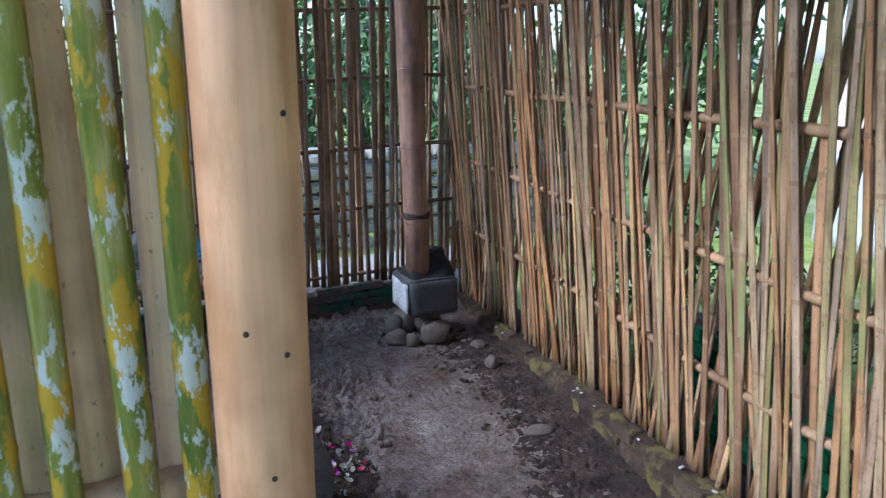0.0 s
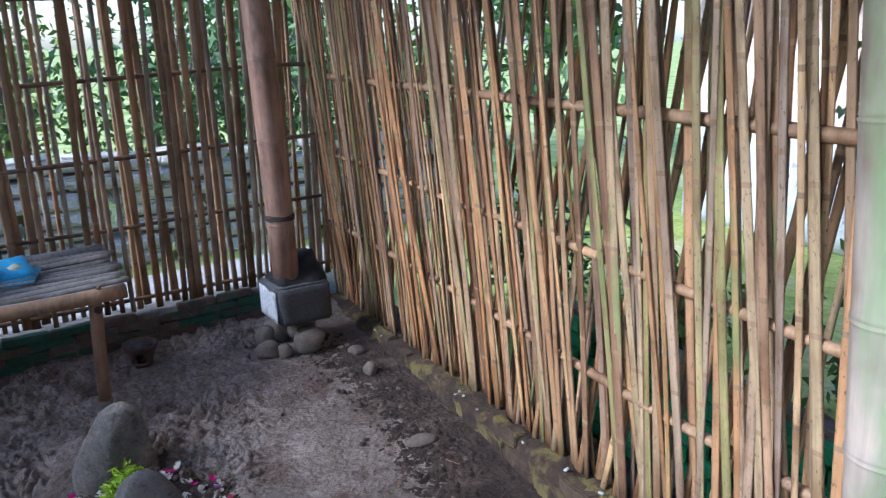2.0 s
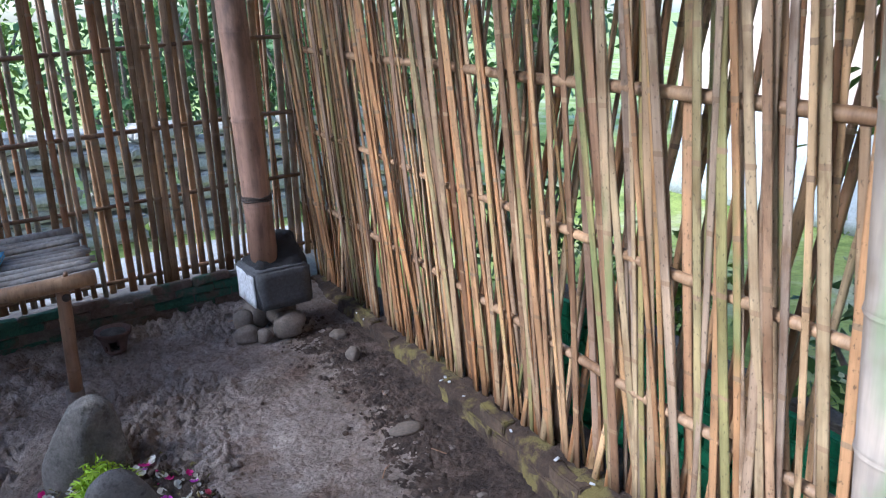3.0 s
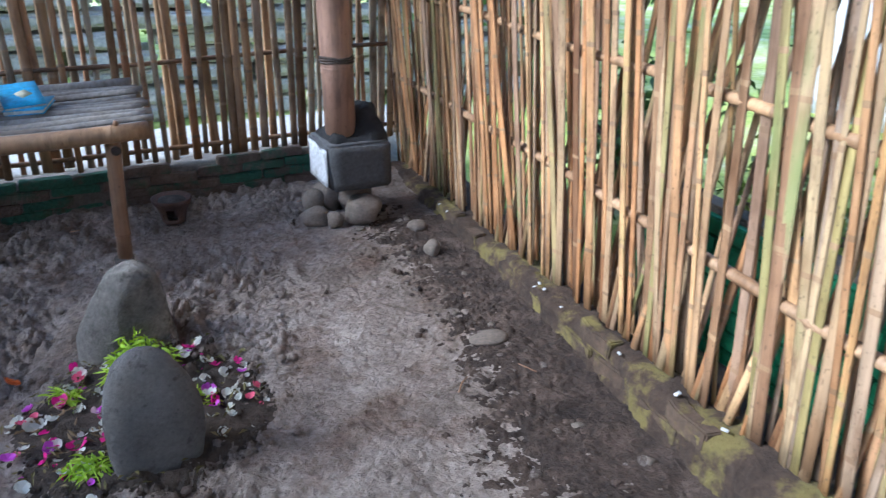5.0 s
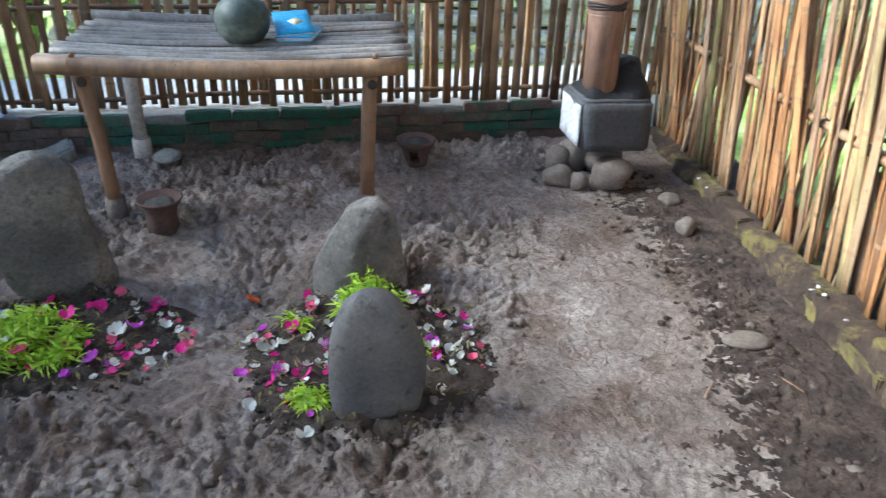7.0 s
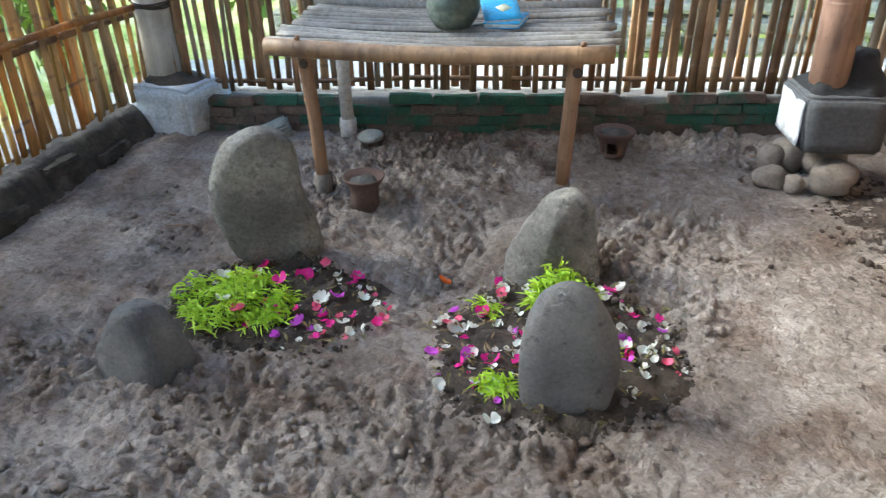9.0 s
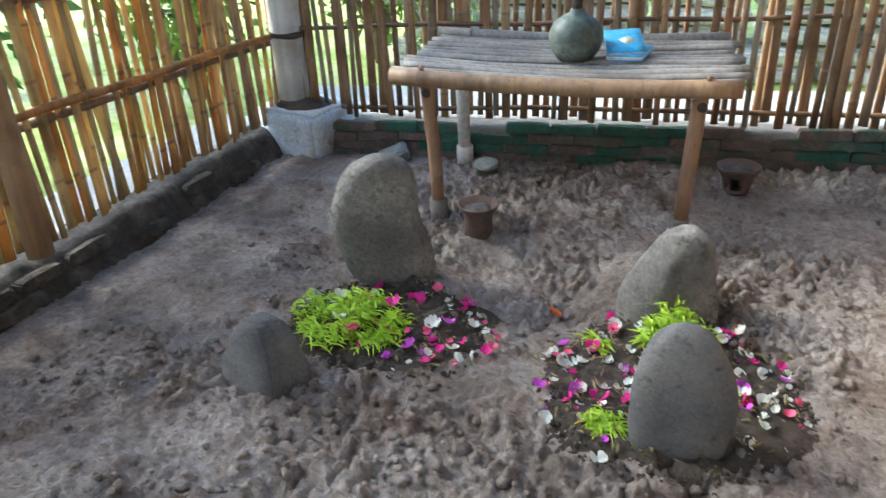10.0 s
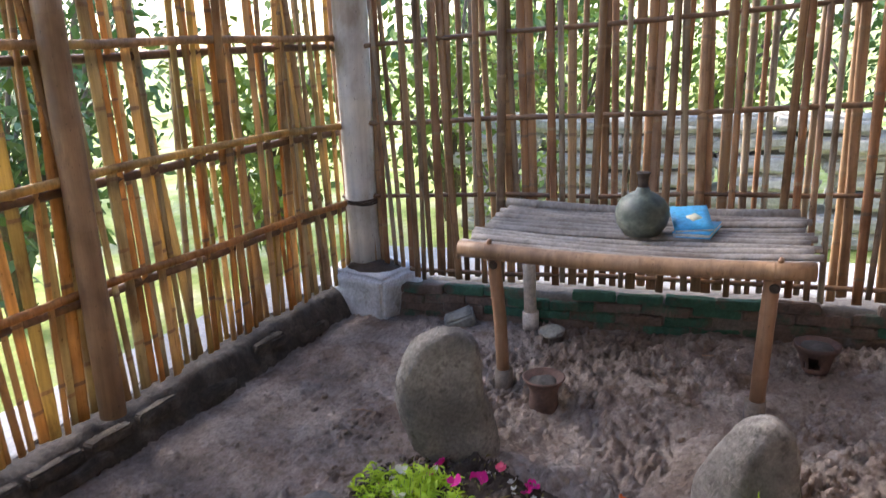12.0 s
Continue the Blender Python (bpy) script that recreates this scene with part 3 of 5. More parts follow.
def front_fence():
    """Round culms behind, lichened half culms before them, tied to rails; it ends at the entrance post."""
    wall = tagged(new("wall_front"), "front fence of cream bamboo culms with yellow lichened strips", "bamboo fence", kind="structure")
    rnd = random.Random(11)
    a, b = Vector((FL[0], front_y(FL[0]) - 0.08, 0)), Vector((0.24, front_y(0.24) - 0.0, 0))
    way = (b - a).normalized()
    nrm = Vector((way.y, -way.x, 0))
    run = (b - a).length
    for z in (0.4, 1.13, 1.9):
        ob = mesh_object("rail", tube([a + Vector((0, 0, z)), b + Vector((0, 0, z))], 0.022, 10, [0.07 + 0.13 * k for k in range(7)]), M_CREAM)
        ob.parent = wall
    whole, half = [], []
    for k in range(5):
        me = mesh_object("culm", tube([(0, 0, 0.06), (0.004, 0.003, 1.1), (0, 0, 2.3)], 0.0275 + 0.001 * k, 14, [0.1 + 0.03 * k + 0.17 * j for j in range(5)], 0.06), M_CREAM)
        whole.append(me.data)
        bpy.data.objects.remove(me)
        s = strip_mesh(2.24, 0.031 + 0.001 * k, 0.012, 900 + k)
        s.materials.append(M_LICHEN)
        s.materials.append(M_LICHEN)
        half.append(s)
    turn = math.degrees(math.atan2(way.y, way.x))
    for kind, forms, first, pitch, off in (("culm", whole, 0.080, 0.067, -0.03), ("slat", half, 0.046, 0.067, 0.026)):
        d = run - first
        while d > 0.03:
            c = a + way * d + nrm * off
            ob = new(kind, rnd.choice(forms))
            ob.parent = wall
            ob.matrix_basis = pose(c.x, c.y, 0.07, 0, rnd.gauss(-0.2, 0.5), turn)
            d -= pitch * rnd.uniform(0.95, 1.08)


def lichen_material():
    def build(nt, p):
        vec = coords(nt, (1, 1, 0.35))
        base = ramp(nt, noise_tex(nt, coords(nt, (1, 1, 0.10)), 20, 6, 0.65), [(0.36, (0.08, 0.13, 0.012)), (0.5, (0.24, 0.26, 0.04)), (0.64, (0.52, 0.46, 0.20))])
        gold = noise_tex(nt, vec, 30, 5, 0.6)
        col = blend(nt, ramp(nt, gold, [(0.50, (0, 0, 0)), (0.55, (0.95, 0.95, 0.95))]), base, (0.55, 0.36, 0.02))
        white = noise_tex(nt, vec, 38, 7, 0.7)
        col = blend(nt, ramp(nt, white, [(0.545, (0, 0, 0)), (0.575, (0.95, 0.95, 0.95))]), col, (0.62, 0.66, 0.62))
        nt.links.new(col, p.inputs["Base Color"])
        p.inputs["Roughness"].default_value = 0.8
        bump(nt, p, white, 0.5, 0.004)
    return material("lichened_bamboo", build)


M_LICHEN = lichen_material()
front_fence()

# ---- an unseen wall, added to cut low sky light from the front ----
behind = mesh_object("wall_behind", box(8.0, 0.2, 2.7, 0.02, 0.006, 6, 2), M_PLASTER, False)
behind.matrix_basis = pose(0.6, -5.0, 1.0, 0, 0, 8)
tagged(behind, "plain salmon wall out of view, added to cut low light at the entrance", "wall", kind="structure")

# ---- roof, assumed above the view; tilted and trimmed to shape the light inside ----
roof = box(3.9, 4.05, 0.12, 0.02)
ob = mesh_object("ceiling", roof, M_THATCH, False)
ob.matrix_basis = pose(0.42, 2.83, 2.76, 0, 0, 14) @ pose(0, 0, 0, 0, 12, 0) @ pose(0.47, 0, 0)
tagged(ob, "plain assumed thatched roof over the fenced plot, cut back for light", "roof", kind="structure")


# Added out of view: keeps front sky light off the near fence and floor.
entry_shade = mesh_object("ceiling_porch", box(2.7, 2.7, 0.1, 0.02), M_THATCH, False)
entry_shade.matrix_basis = pose(1.60, -0.10, 2.32, 0, 0, 14) @ pose(0, 0, 0, 6, 8, 0)
tagged(entry_shade, "plain unseen slab over the entrance, added to shade the near fence", "roof", kind="structure")


# ---- posts ----
def post(name, label, foot, head, radius, mat, joints, ties=(), category="post", swell=0.05):
    thing = empty(name, *foot)
    v = Vector(head) - Vector(foot)
    pts = [v * (i / 6) for i in range(7)]
    part("culm", tube(pts, radius, 24, joints, swell), mat, thing)
    for f in ties:
        c = v * f
        for k in range(3):
            bm = bmesh.new()
            rings = []
            for i in range(24):
                t = 2 * math.pi * i / 24
                centre = Vector((math.cos(t) * (radius + 0.003), math.sin(t) * (radius + 0.003), 0.003 * math.sin(3 * t + k))) + c + Vector((0, 0, (k - 1) * 0.009))
                o = Vector((math.cos(t), math.sin(t), 0))
                rings.append([centre + 0.005 * (o * math.cos(u) + Vector((0, 0, 1)) * math.sin(u)) for u in (0, 1.57, 3.14, 4.71)])
            rings.append(rings[0])
            bm.free()
            part("binding", rings_mesh(rings, False), M_TIE, thing, "dark cord binding")
    return tagged(thing, label, category)


post("bamboo_post", "thick brown bamboo corner post with a dark binding", (0.705, 4.325, 0.40), (0.615, 4.30, 2.75), 0.068, M_POST_R, [0.142, 0.318, 0.49, 0.66, 0.83], (0.155,))
post("bamboo_post", "thick pale grey bamboo corner post set in a cement block", (-2.226, 4.10, 0.12), (-2.215, 4.10, 3.2), 0.088, M_POST_L, [0.145, 0.325, 0.50, 0.68, 0.85], (0.148,))
ENTRANCE = post("bamboo_post", "smooth cream bamboo entrance post with small drill holes", (0.294, 0.985, -0.1), (0.284, 1.0, 3.2), 0.042, M_POST_F, [0.12, 0.29, 0.463, 0.66, 0.82], swell=0.018)
post("bamboo_post", "thick mossy bamboo entrance post beside the woven fence", (1.77, 1.525, -0.1), (1.62, 1.69, 2.45), 0.085, M_POST_N, [0.2, 0.36, 0.47, 0.62, 0.8])
post("bamboo_post", "ochre bamboo stake tied to the fence", (-1.985, 2.49, 0.13), (-1.995, 2.53, 2.4), 0.045, M_APRON, [0.15, 0.3, 0.45, 0.6, 0.8])


def drill_holes():
    for x, y, z in ((0.322, 0.9525, 1.566), (0.3165, 0.9505, 1.372), (0.302, 0.946, 1.262), (0.286, 0.945, 1.393)):
        ob = mesh_object("drill_hole", lathe([(0.0005, 0), (0.0022, 0), (0.0026, 0.0004), (0.0026, 0.0012), (0.0005, 0.0012)], 10), M_TIE)
        ob.parent = ENTRANCE
        ob.matrix_basis = ENTRANCE.matrix_basis.inverted() @ pose(x, y, z, 90, 0, 40 if x > 0.31 else 10)


drill_holes()


# ---- the corner blocks ----
def corner_blocks():
    thing = empty("plinth", 0.745, 4.335, 0.20, 17)
    bm = bmesh.new()
    bmesh.ops.create_cube(bm, size=1, matrix=Matrix.Diagonal((0.30, 0.27, 0.21, 1)))
    for v in bm.verts:
        v.co.x *= 0.96 if v.co.z > 0 else 1.0
        if v.co.x < 0:
            v.co.x -= 0.012 if v.co.z > 0 else -0.02
    bmesh.ops.bevel(bm, geom=bm.edges[:], offset=0.012, segments=3, affect="EDGES")
    bmesh.ops.subdivide_edges(bm, edges=bm.edges[:], cuts=5, use_grid_fill=True)
    for v in bm.verts:
        v.co += noise.noise_vector(v.co * 14) * 0.005 + Vector((0, 0, 0.115))
    part("block", bm, M_BLOCK, thing)
    face = box(0.006, 0.235, 0.165, 0.002, 0.004, 5, 3)
    bmesh.ops.translate(face, verts=face.verts[:], vec=(-0.152, 0.0, 0.115))
    part("limewash", face, M_CEMENT, thing, "pale limewashed side face")
    cap = boulder(0.135, [(0, 0, 0.156, 0.0, 0.142), (0.35, 0.015, 0.135, 0.02, 0.115), (0.7, 0.06, 0.085, 0.05, 0.08), (1, 0.085, 0.045, 0.06, 0.05)], 3.0, 0.030, 36, 16, 5, 0.02)
    bmesh.ops.translate(cap, verts=cap.verts[:], vec=(0.01, 0.01, 0.21))
    part("tar_cap", cap, M_TAR, thing, "black tarry lump round the post")
    tagged(thing, "dark basalt plinth block resting on round cobbles", "plinth")
    for k, (x, y, r, flat) in enumerate(((0.575, 4.245, 0.068, 0.72), (0.57, 4.36, 0.05, 1.2), (0.665, 4.20, 0.040, 1.0), (0.79, 4.235, 0.086, 0.85), (0.64, 4.42, 0.07, 1.1), (0.76, 4.42, 0.085, 0.95))):
        ob = mesh_object("cobble", cobble(r, k, flat), M_COBBLE)
        ob.matrix_basis = pose(x, y, ground_z(x, y) + r * flat * 0.8, 0, 0, k * 50)
        tagged(ob, "rounded brown river cobble under the plinth", "stone", "cobbles under the plinth")
    thing = empty("plinth", -2.14, 4.085, -0.03, -1)
    bm = bmesh.new()
    bmesh.ops.create_cube(bm, size=1, matrix=Matrix.Diagonal((0.39, 0.36, 0.27, 1)))
    for v in bm.verts:
        k = 1.0 if v.co.z > 0 else 0.86
        v.co.x, v.co.y = v.co.x * k, v.co.y * k
    bmesh.ops.bevel(bm, geom=bm.edges[:], offset=0.02, segments=3, affect="EDGES")
    bmesh.ops.subdivide_edges(bm, edges=bm.edges[:], cuts=5, use_grid_fill=True)
    for v in bm.verts:
        v.co += noise.noise_vector(v.co * 10) * 0.010 + Vector((0, 0, 0.125))
    part("block", bm, M_CEMENT, thing)
    dirt = boulder(0.03, [(0, 0, 0.15, 0, 0.135), (0.6, 0, 0.12, 0, 0.11), (1, 0, 0.07, 0, 0.07)], 2.4, 0.02, 32, 8, 7, 0.01)
    bmesh.ops.translate(dirt, verts=dirt.verts[:], vec=(-0.01, 0.0, 0.255))
    part("dirt", dirt, M_SOIL, thing, "dark soil packed round the post")
    tagged(thing, "pale chipped cement block holding the corner post", "plinth")


corner_blocks()


# ---- the table ----
def table():
    fl, u = Vector((-1.20, 3.555, 0)), Vector((0.966, 0.259, 0))
    v = Vector((-0.259, 0.966, 0))
    length, depth, top = 1.245, 0.67, 0.622
    thing = empty("bamboo_table", fl.x, fl.y, 0, math.degrees(math.atan2(u.y, u.x)))
    rnd = random.Random(4)
    sag = lambda x: -0.018 * math.sin(math.pi * x / length)
    part("apron", tube([(length * k / 8 - 0.01, 0.0, top - 0.035 + sag(length * k / 8)) for k in range(9)], 0.032, 16, [0.09, 0.31, 0.55, 0.74, 0.9], 0.07), M_APRON, thing, "round bamboo front beam")
    part("apron", tube([(length * k / 8 - 0.02, depth + 0.01, top - 0.006 + sag(length * k / 8)) for k in range(9)], 0.028, 12, [0.12, 0.36, 0.6, 0.8], 0.07), M_TOP, thing, "round bamboo back beam")
    for x in (0.12, length / 2, length - 0.13):
        part("crossbar", tube([(x, 0.0, top - 0.045 + sag(x)), (x, depth, top - 0.045 + sag(x))], 0.018, 8), M_APRON, thing)
    n = 11
    for k in range(n):
        y = 0.03 + (depth - 0.04) * k / (n - 1)
        half = (depth - 0.04) / (n - 1) * rnd.uniform(0.33, 0.42)
        dz, e0, e1 = rnd.uniform(-0.005, 0.005), rnd.uniform(-0.03, 0.015), rnd.uniform(-0.02, 0.025)
        rings = []
        for i in range(25):
            x = e0 + (length + e1 - e0) * i / 24
            b = 1.06 if i % 6 == k % 6 else 1.0
            z = top - 0.018 + sag(x) + dz + 0.004 * math.sin(x * 5 + k)
            yy = y + 0.004 * math.sin(x * 3 + k * 2)
            rings.append([(x, yy + half * b * math.cos(t), z + 0.016 * b * max(0.0, math.sin(t)) - (0.006 if math.sin(t) < 0 else 0)) for t in [math.pi * j / 6 for j in range(7)] + [math.pi * 1.25, math.pi * 1.75]])
        part("slat", rings_mesh(rings), M_TOP, thing, "weathered grey split bamboo slat")
    def local(p):
        q = Vector((p[0], p[1], 0)) - fl
        return q.dot(u), q.dot(v)
    x, y = local((-0.148, 3.865))
    g = ground_z(-0.155, 3.865)
    part("leg", tube([(x - 0.008, y, g + 0.03), (x, y, 0.3), (x + 0.012, y + 0.01, top - 0.05)], 0.027, 14, [0.28, 0.72, 0.93], 0.10), M_LEG, thing, "round brown bamboo leg")
    part("sleeve", tube([(x - 0.012, y, g - 0.03), (x - 0.012, y, g + 0.075)], 0.036, 16), M_COBBLE, thing, "short pipe sleeve round the leg")
    x, y = local((-1.083, 3.635))
    g = ground_z(-1.083, 3.635)
    part("leg", tube([(x + 0.012, y, g + 0.03), (x, y, 0.3), (x - 0.03, y + 0.02, top - 0.05)], 0.026, 14, [0.3, 0.65, 0.93], 0.10), M_LEG, thing, "round brown bamboo leg")
    part("sleeve", tube([(x + 0.012, y, g - 0.03), (x + 0.012, y, g + 0.09)], 0.036, 16), M_COBBLE, thing, "short pipe sleeve round the leg")
    x, y = local((-1.285, 4.225))
    g = ground_z(-1.285, 4.225)
    part("leg", tube([(x, y, g + 0.02), (x - 0.01, y, top - 0.05)], 0.03, 14), M_PVC, thing, "pale grey pipe leg")
    part("sleeve", tube([(x, y, g - 0.03), (x, y, g + 0.09)], 0.04, 16), M_PVC, thing, "pale pipe sleeve round the leg")
    for x in (0.11, length - 0.12):
        part("stub", tube([(x, 0.0, top - 0.005 + sag(x)), (x + 0.004, 0.0, top + 0.012 + sag(x))], 0.011, 10, taper=0.3), M_LEG, thing, "cut-off branch stub")
    for x, y in (local((-0.138, 3.875)), local((-1.11, 3.64))):
        ring = lathe([(0.008, 0), (0.017, 0), (0.018, 0.004), (0.014, 0.006), (0.008, 0.003)], 16)
        bmesh.ops.rotate(ring, verts=ring.verts[:], matrix=Matrix.Rotation(radians(90), 3, "X"))
        bmesh.ops.translate(ring, verts=ring.verts[:], vec=(x + 0.006, y - 0.024, top - 0.105))
        part("peg", ring, M_TIE, thing, "dark round peg end")
    tagged(thing, "long bamboo table with weathered grey slat top", "table")


table()


def vase():
    thing = empty("vase", -0.655, 4.0, 0.605)
    thing.scale = (1.1, 1.1, 0.90)
    body = [(0.0, 0.0), (0.05, 0.0), (0.062, 0.006), (0.085, 0.045), (0.094, 0.085), (0.091, 0.12), (0.076, 0.155), (0.05, 0.178), (0.026, 0.192), (0.020, 0.21), (0.0, 0.21)]
    part("body", lathe([(max(r, 0.0005), z) for r, z in body], 36), M_GLAZE, thing, "squat dark green glazed belly")
    neck = [(0.018, 0.195), (0.0175, 0.235), (0.021, 0.262), (0.026, 0.27), (0.022, 0.274), (0.012, 0.268), (0.0005, 0.262)]
    part("neck", lathe(neck, 24), M_TIE, thing, "narrow dark neck")
    tagged(thing, "squat dark green ceramic bottle vase on the table", "vase")


vase()


def booklets():
    for k, (x, y, z, rz, rx, mat) in enumerate(((-0.475, 4.11, 0.622, 4, 2, M_PAPER), (-0.505, 4.125, 0.655, 26, 15, M_BLUE))):
        thing = empty("booklet", x, y, z)
        thing.matrix_basis = pose(x, y, z, rx, -3, rz)
        part("pages", box(0.135, 0.185, 0.012, 0.002, 0.001, 2, k), M_PAPER, thing, "pale page block")
        for s in (-1, 1):
            bm = box(0.141, 0.191, 0.0025, 0.0008, 0.0008, 3, k + s)
            bmesh.ops.translate(bm, verts=bm.verts[:], vec=(0, 0, s * 0.0078))
            part("cover", bm, M_BLUE, thing, "sky blue cover")
        if k:
            bm = box(0.05, 0.05, 0.0012, 0.0004)
            for v in bm.verts:
                v.co.x, v.co.y = v.co.x * 0.8 - v.co.y * 0.5, v.co.y * 0.8 + v.co.x * 0.5
            bmesh.ops.translate(bm, verts=bm.verts[:], vec=(0.01, 0.0, 0.0098))
            part("emblem", bm, M_PRINT, thing, "cream printed patch")
        tagged(thing, "thin sky-blue prayer booklet lying on the table", "book", "booklets on the table")


booklets()


# ---- clay pots ----
def pots():
    x, y = -0.845, 3.56
    thing = empty("clay_pot", x, y, ground_z(x, y) - 0.005)
    thing.scale = (0.95, 0.95, 0.88)
    part("bowl", lathe([(0.0005, 0), (0.056, 0), (0.060, 0.01), (0.055, 0.075), (0.058, 0.10), (0.076, 0.135), (0.086, 0.15), (0.080, 0.153), (0.060, 0.125), (0.0005, 0.12)], 30), M_CLAY, thing)
    part("ash", cobble(0.058, 3, 0.35), M_ASH, thing, "grey-black incense ash").location = (0, 0, 0.12)
    tagged(thing, "reddish clay incense pot filled with dark ash", "pot")
    x, y = -0.055, 4.36
    thing = empty("clay_pot", x, y, ground_z(x, y) - 0.005)
    bm = bmesh.new()
    rows = []
    for r, z in ((0.05, 0.0), (0.054, 0.02), (0.060, 0.05), (0.068, 0.075), (0.085, 0.10), (0.088, 0.115), (0.078, 0.117), (0.06, 0.098)):
        rows.append([bm.verts.new((r * math.cos(2 * math.pi * k / 30), r * math.sin(2 * math.pi * k / 30), z)) for k in range(30)])
    for j, (p, q) in enumerate(zip(rows, rows[1:])):
        for k in range(30):
            if not (j == 1 and k in (21, 22, 23, 24, 19) or j == 2 and k in (21, 22, 23)):
                bm.faces.new((p[k], p[(k + 1) % 30], q[(k + 1) % 30], q[k]))
    bm.faces.new(rows[-1])
    bowl = part("bowl", bm, M_CLAY, thing)
    solid = bowl.modifiers.new("thickness", "SOLIDIFY")
    solid.thickness = 0.008
    part("ash", cobble(0.06, 5, 0.3), M_ASH, thing, "grey-black ash").location = (0, 0, 0.10)
    tagged(thing, "small clay brazier with a vent hole, beside the kerb", "pot")


pots()


# ---- grave stones ----
def stone(name, label, x, y, turn, height, keys, mat, **more):
    ob = mesh_object(name, boulder(height, keys, **more), mat)
    ob.matrix_basis = pose(x, y, ground_z(x, y), 0, 0, turn)
    return tagged(ob, label, "grave stone", "grave stones")


stone("grave_stone", "flat rounded dark grey headstone with fine pits", 0.15, 2.745, 18, 0.33,
      [(0, 0.0, 0.10, 0, 0.042), (0.15, -0.003, 0.112, 0, 0.05), (0.45, 0.0, 0.120, 0, 0.055), (0.7, -0.006, 0.103, 0, 0.05), (0.9, -0.012, 0.068, 0, 0.038), (1, -0.014, 0.04, 0, 0.02)], M_SLATE, square=2.8, rough=0.006, seed=2)
stone("grave_stone", "pointed warm grey river stone with worn pale face", -0.045, 3.33, 12, 0.322,
      [(0, 0, 0.158, 0, 0.13), (0.3, 0.0, 0.148, 0.0, 0.12), (0.52, 0.008, 0.128, 0.0, 0.105), (0.75, 0.022, 0.094, 0.0, 0.085), (0.9, 0.034, 0.064, 0.0, 0.06), (1, 0.038, 0.04, 0.0, 0.04)], M_STONE_WARM, square=2.4, rough=0.013, seed=5, sides=56, levels=40,
      cuts=((-0.62, -0.66, 0.42, 0.150), (0.42, -0.9, 0.12, 0.108)))
stone("grave_stone", "tall leaning boot-shaped grey river stone", -0.975, 3.13, 36, 0.465,
      [(0, 0.05, 0.11, 0, 0.08), (0.15, 0.022, 0.148, 0, 0.09), (0.32, -0.006, 0.156, 0, 0.10), (0.52, -0.026, 0.155, 0, 0.10), (0.72, -0.022, 0.137, 0, 0.088), (0.9, -0.002, 0.100, 0, 0.07), (1, 0.008, 0.066, 0, 0.045)], M_STONE, square=2.5, rough=0.012, seed=9, sides=56, levels=44, cuts=((0.12, -1, 0.12, 0.098),))
def split_stone():
    """A squat stone split to flat faces that meet in a sharp upright edge."""
    bm = bmesh.new()
    for p in ((-0.105, -0.07, -0.04), (0.105, -0.075, -0.04), (0.145, 0.06, -0.04), (0.08, 0.14, -0.04), (-0.09, 0.13, -0.04), (-0.098, -0.05, 0.10), (0.088, -0.055, 0.12),
              (-0.055, 0.0, 0.205), (0.045, -0.02, 0.235), (0.075, 0.05, 0.215), (-0.02, 0.08, 0.205), (0.118, 0.055, 0.10)):
        bm.verts.new(p)
    bmesh.ops.convex_hull(bm, input=bm.verts[:])
    bmesh.ops.dissolve_limit(bm, angle_limit=radians(9), verts=bm.verts[:], edges=bm.edges[:])
    bmesh.ops.bevel(bm, geom=bm.edges[:], offset=0.008, segments=2, affect="EDGES", clamp_overlap=True)
    bmesh.ops.triangulate(bm, faces=bm.faces[:])
    bmesh.ops.subdivide_edges(bm, edges=[e for e in bm.edges if e.calc_length() > 0.02], cuts=3, use_grid_fill=True)
    for v in bm.verts:
        v.co += noise.noise_vector(v.co * 9) * 0.004 + noise.noise_vector(v.co * 33) * 0.002
    ob = mesh_object("grave_stone", bm, M_SLATE)
    ob.matrix_basis = pose(-0.97, 2.485, ground_z(-0.97, 2.485), 0, 0, 4)
    tagged(ob, "squat split grey stone with a sharp ridge", "grave stone", "grave stones")


split_stone()


# ---- planted grave beds ----
def bed(x0, y0, rx, ry, turn, seed):
    """A low bed of dark crumbled soil."""
    bm = bmesh.new()
    n = 46
    ca, sa = math.cos(radians(turn)), math.sin(radians(turn))
    rows = []
    for j in range(n + 1):
        row = []
        for i in range(n + 1):
            u, v = i / n * 2 - 1, j / n * 2 - 1
            a, b = u * math.sqrt(1 - v * v / 2), v * math.sqrt(1 - u * u / 2)
            edge = 1 + 0.22 * noise.noise(Vector((a * 2.2 + seed, b * 2.2, 0)))
            x, y = x0 + (a * rx * ca - b * ry * sa) * edge, y0 + (a * rx * sa + b * ry * ca) * edge
            r = math.sqrt(a * a + b * b)
            p = Vector((x, y, 0))
            h = 0.016 * (1 - r ** 4) + 0.016 * (abs(noise.noise(p * 30)) + abs(noise.noise(p * 60)) - 0.35) * (1 - r ** 6) - 0.014 * r ** 8
            row.append(bm.verts.new((x, y, ground_z(x, y) + h)))
        rows.append(row)
    for p, q in zip(rows, rows[1:]):
        for i in range(n):
            bm.faces.new((p[i], p[i + 1], q[i + 1], q[i]))
    ob = mesh_object("grave_bed", bm, M_SOIL)
    return tagged(ob, "low bed of dark crumbled soil strewn with petals", "soil bed", "grave beds", "stuff")


bed(0.075, 2.94, 0.37, 0.36, 12, 1)
bed(-0.79, 2.88, 0.36, 0.26, 30, 4)


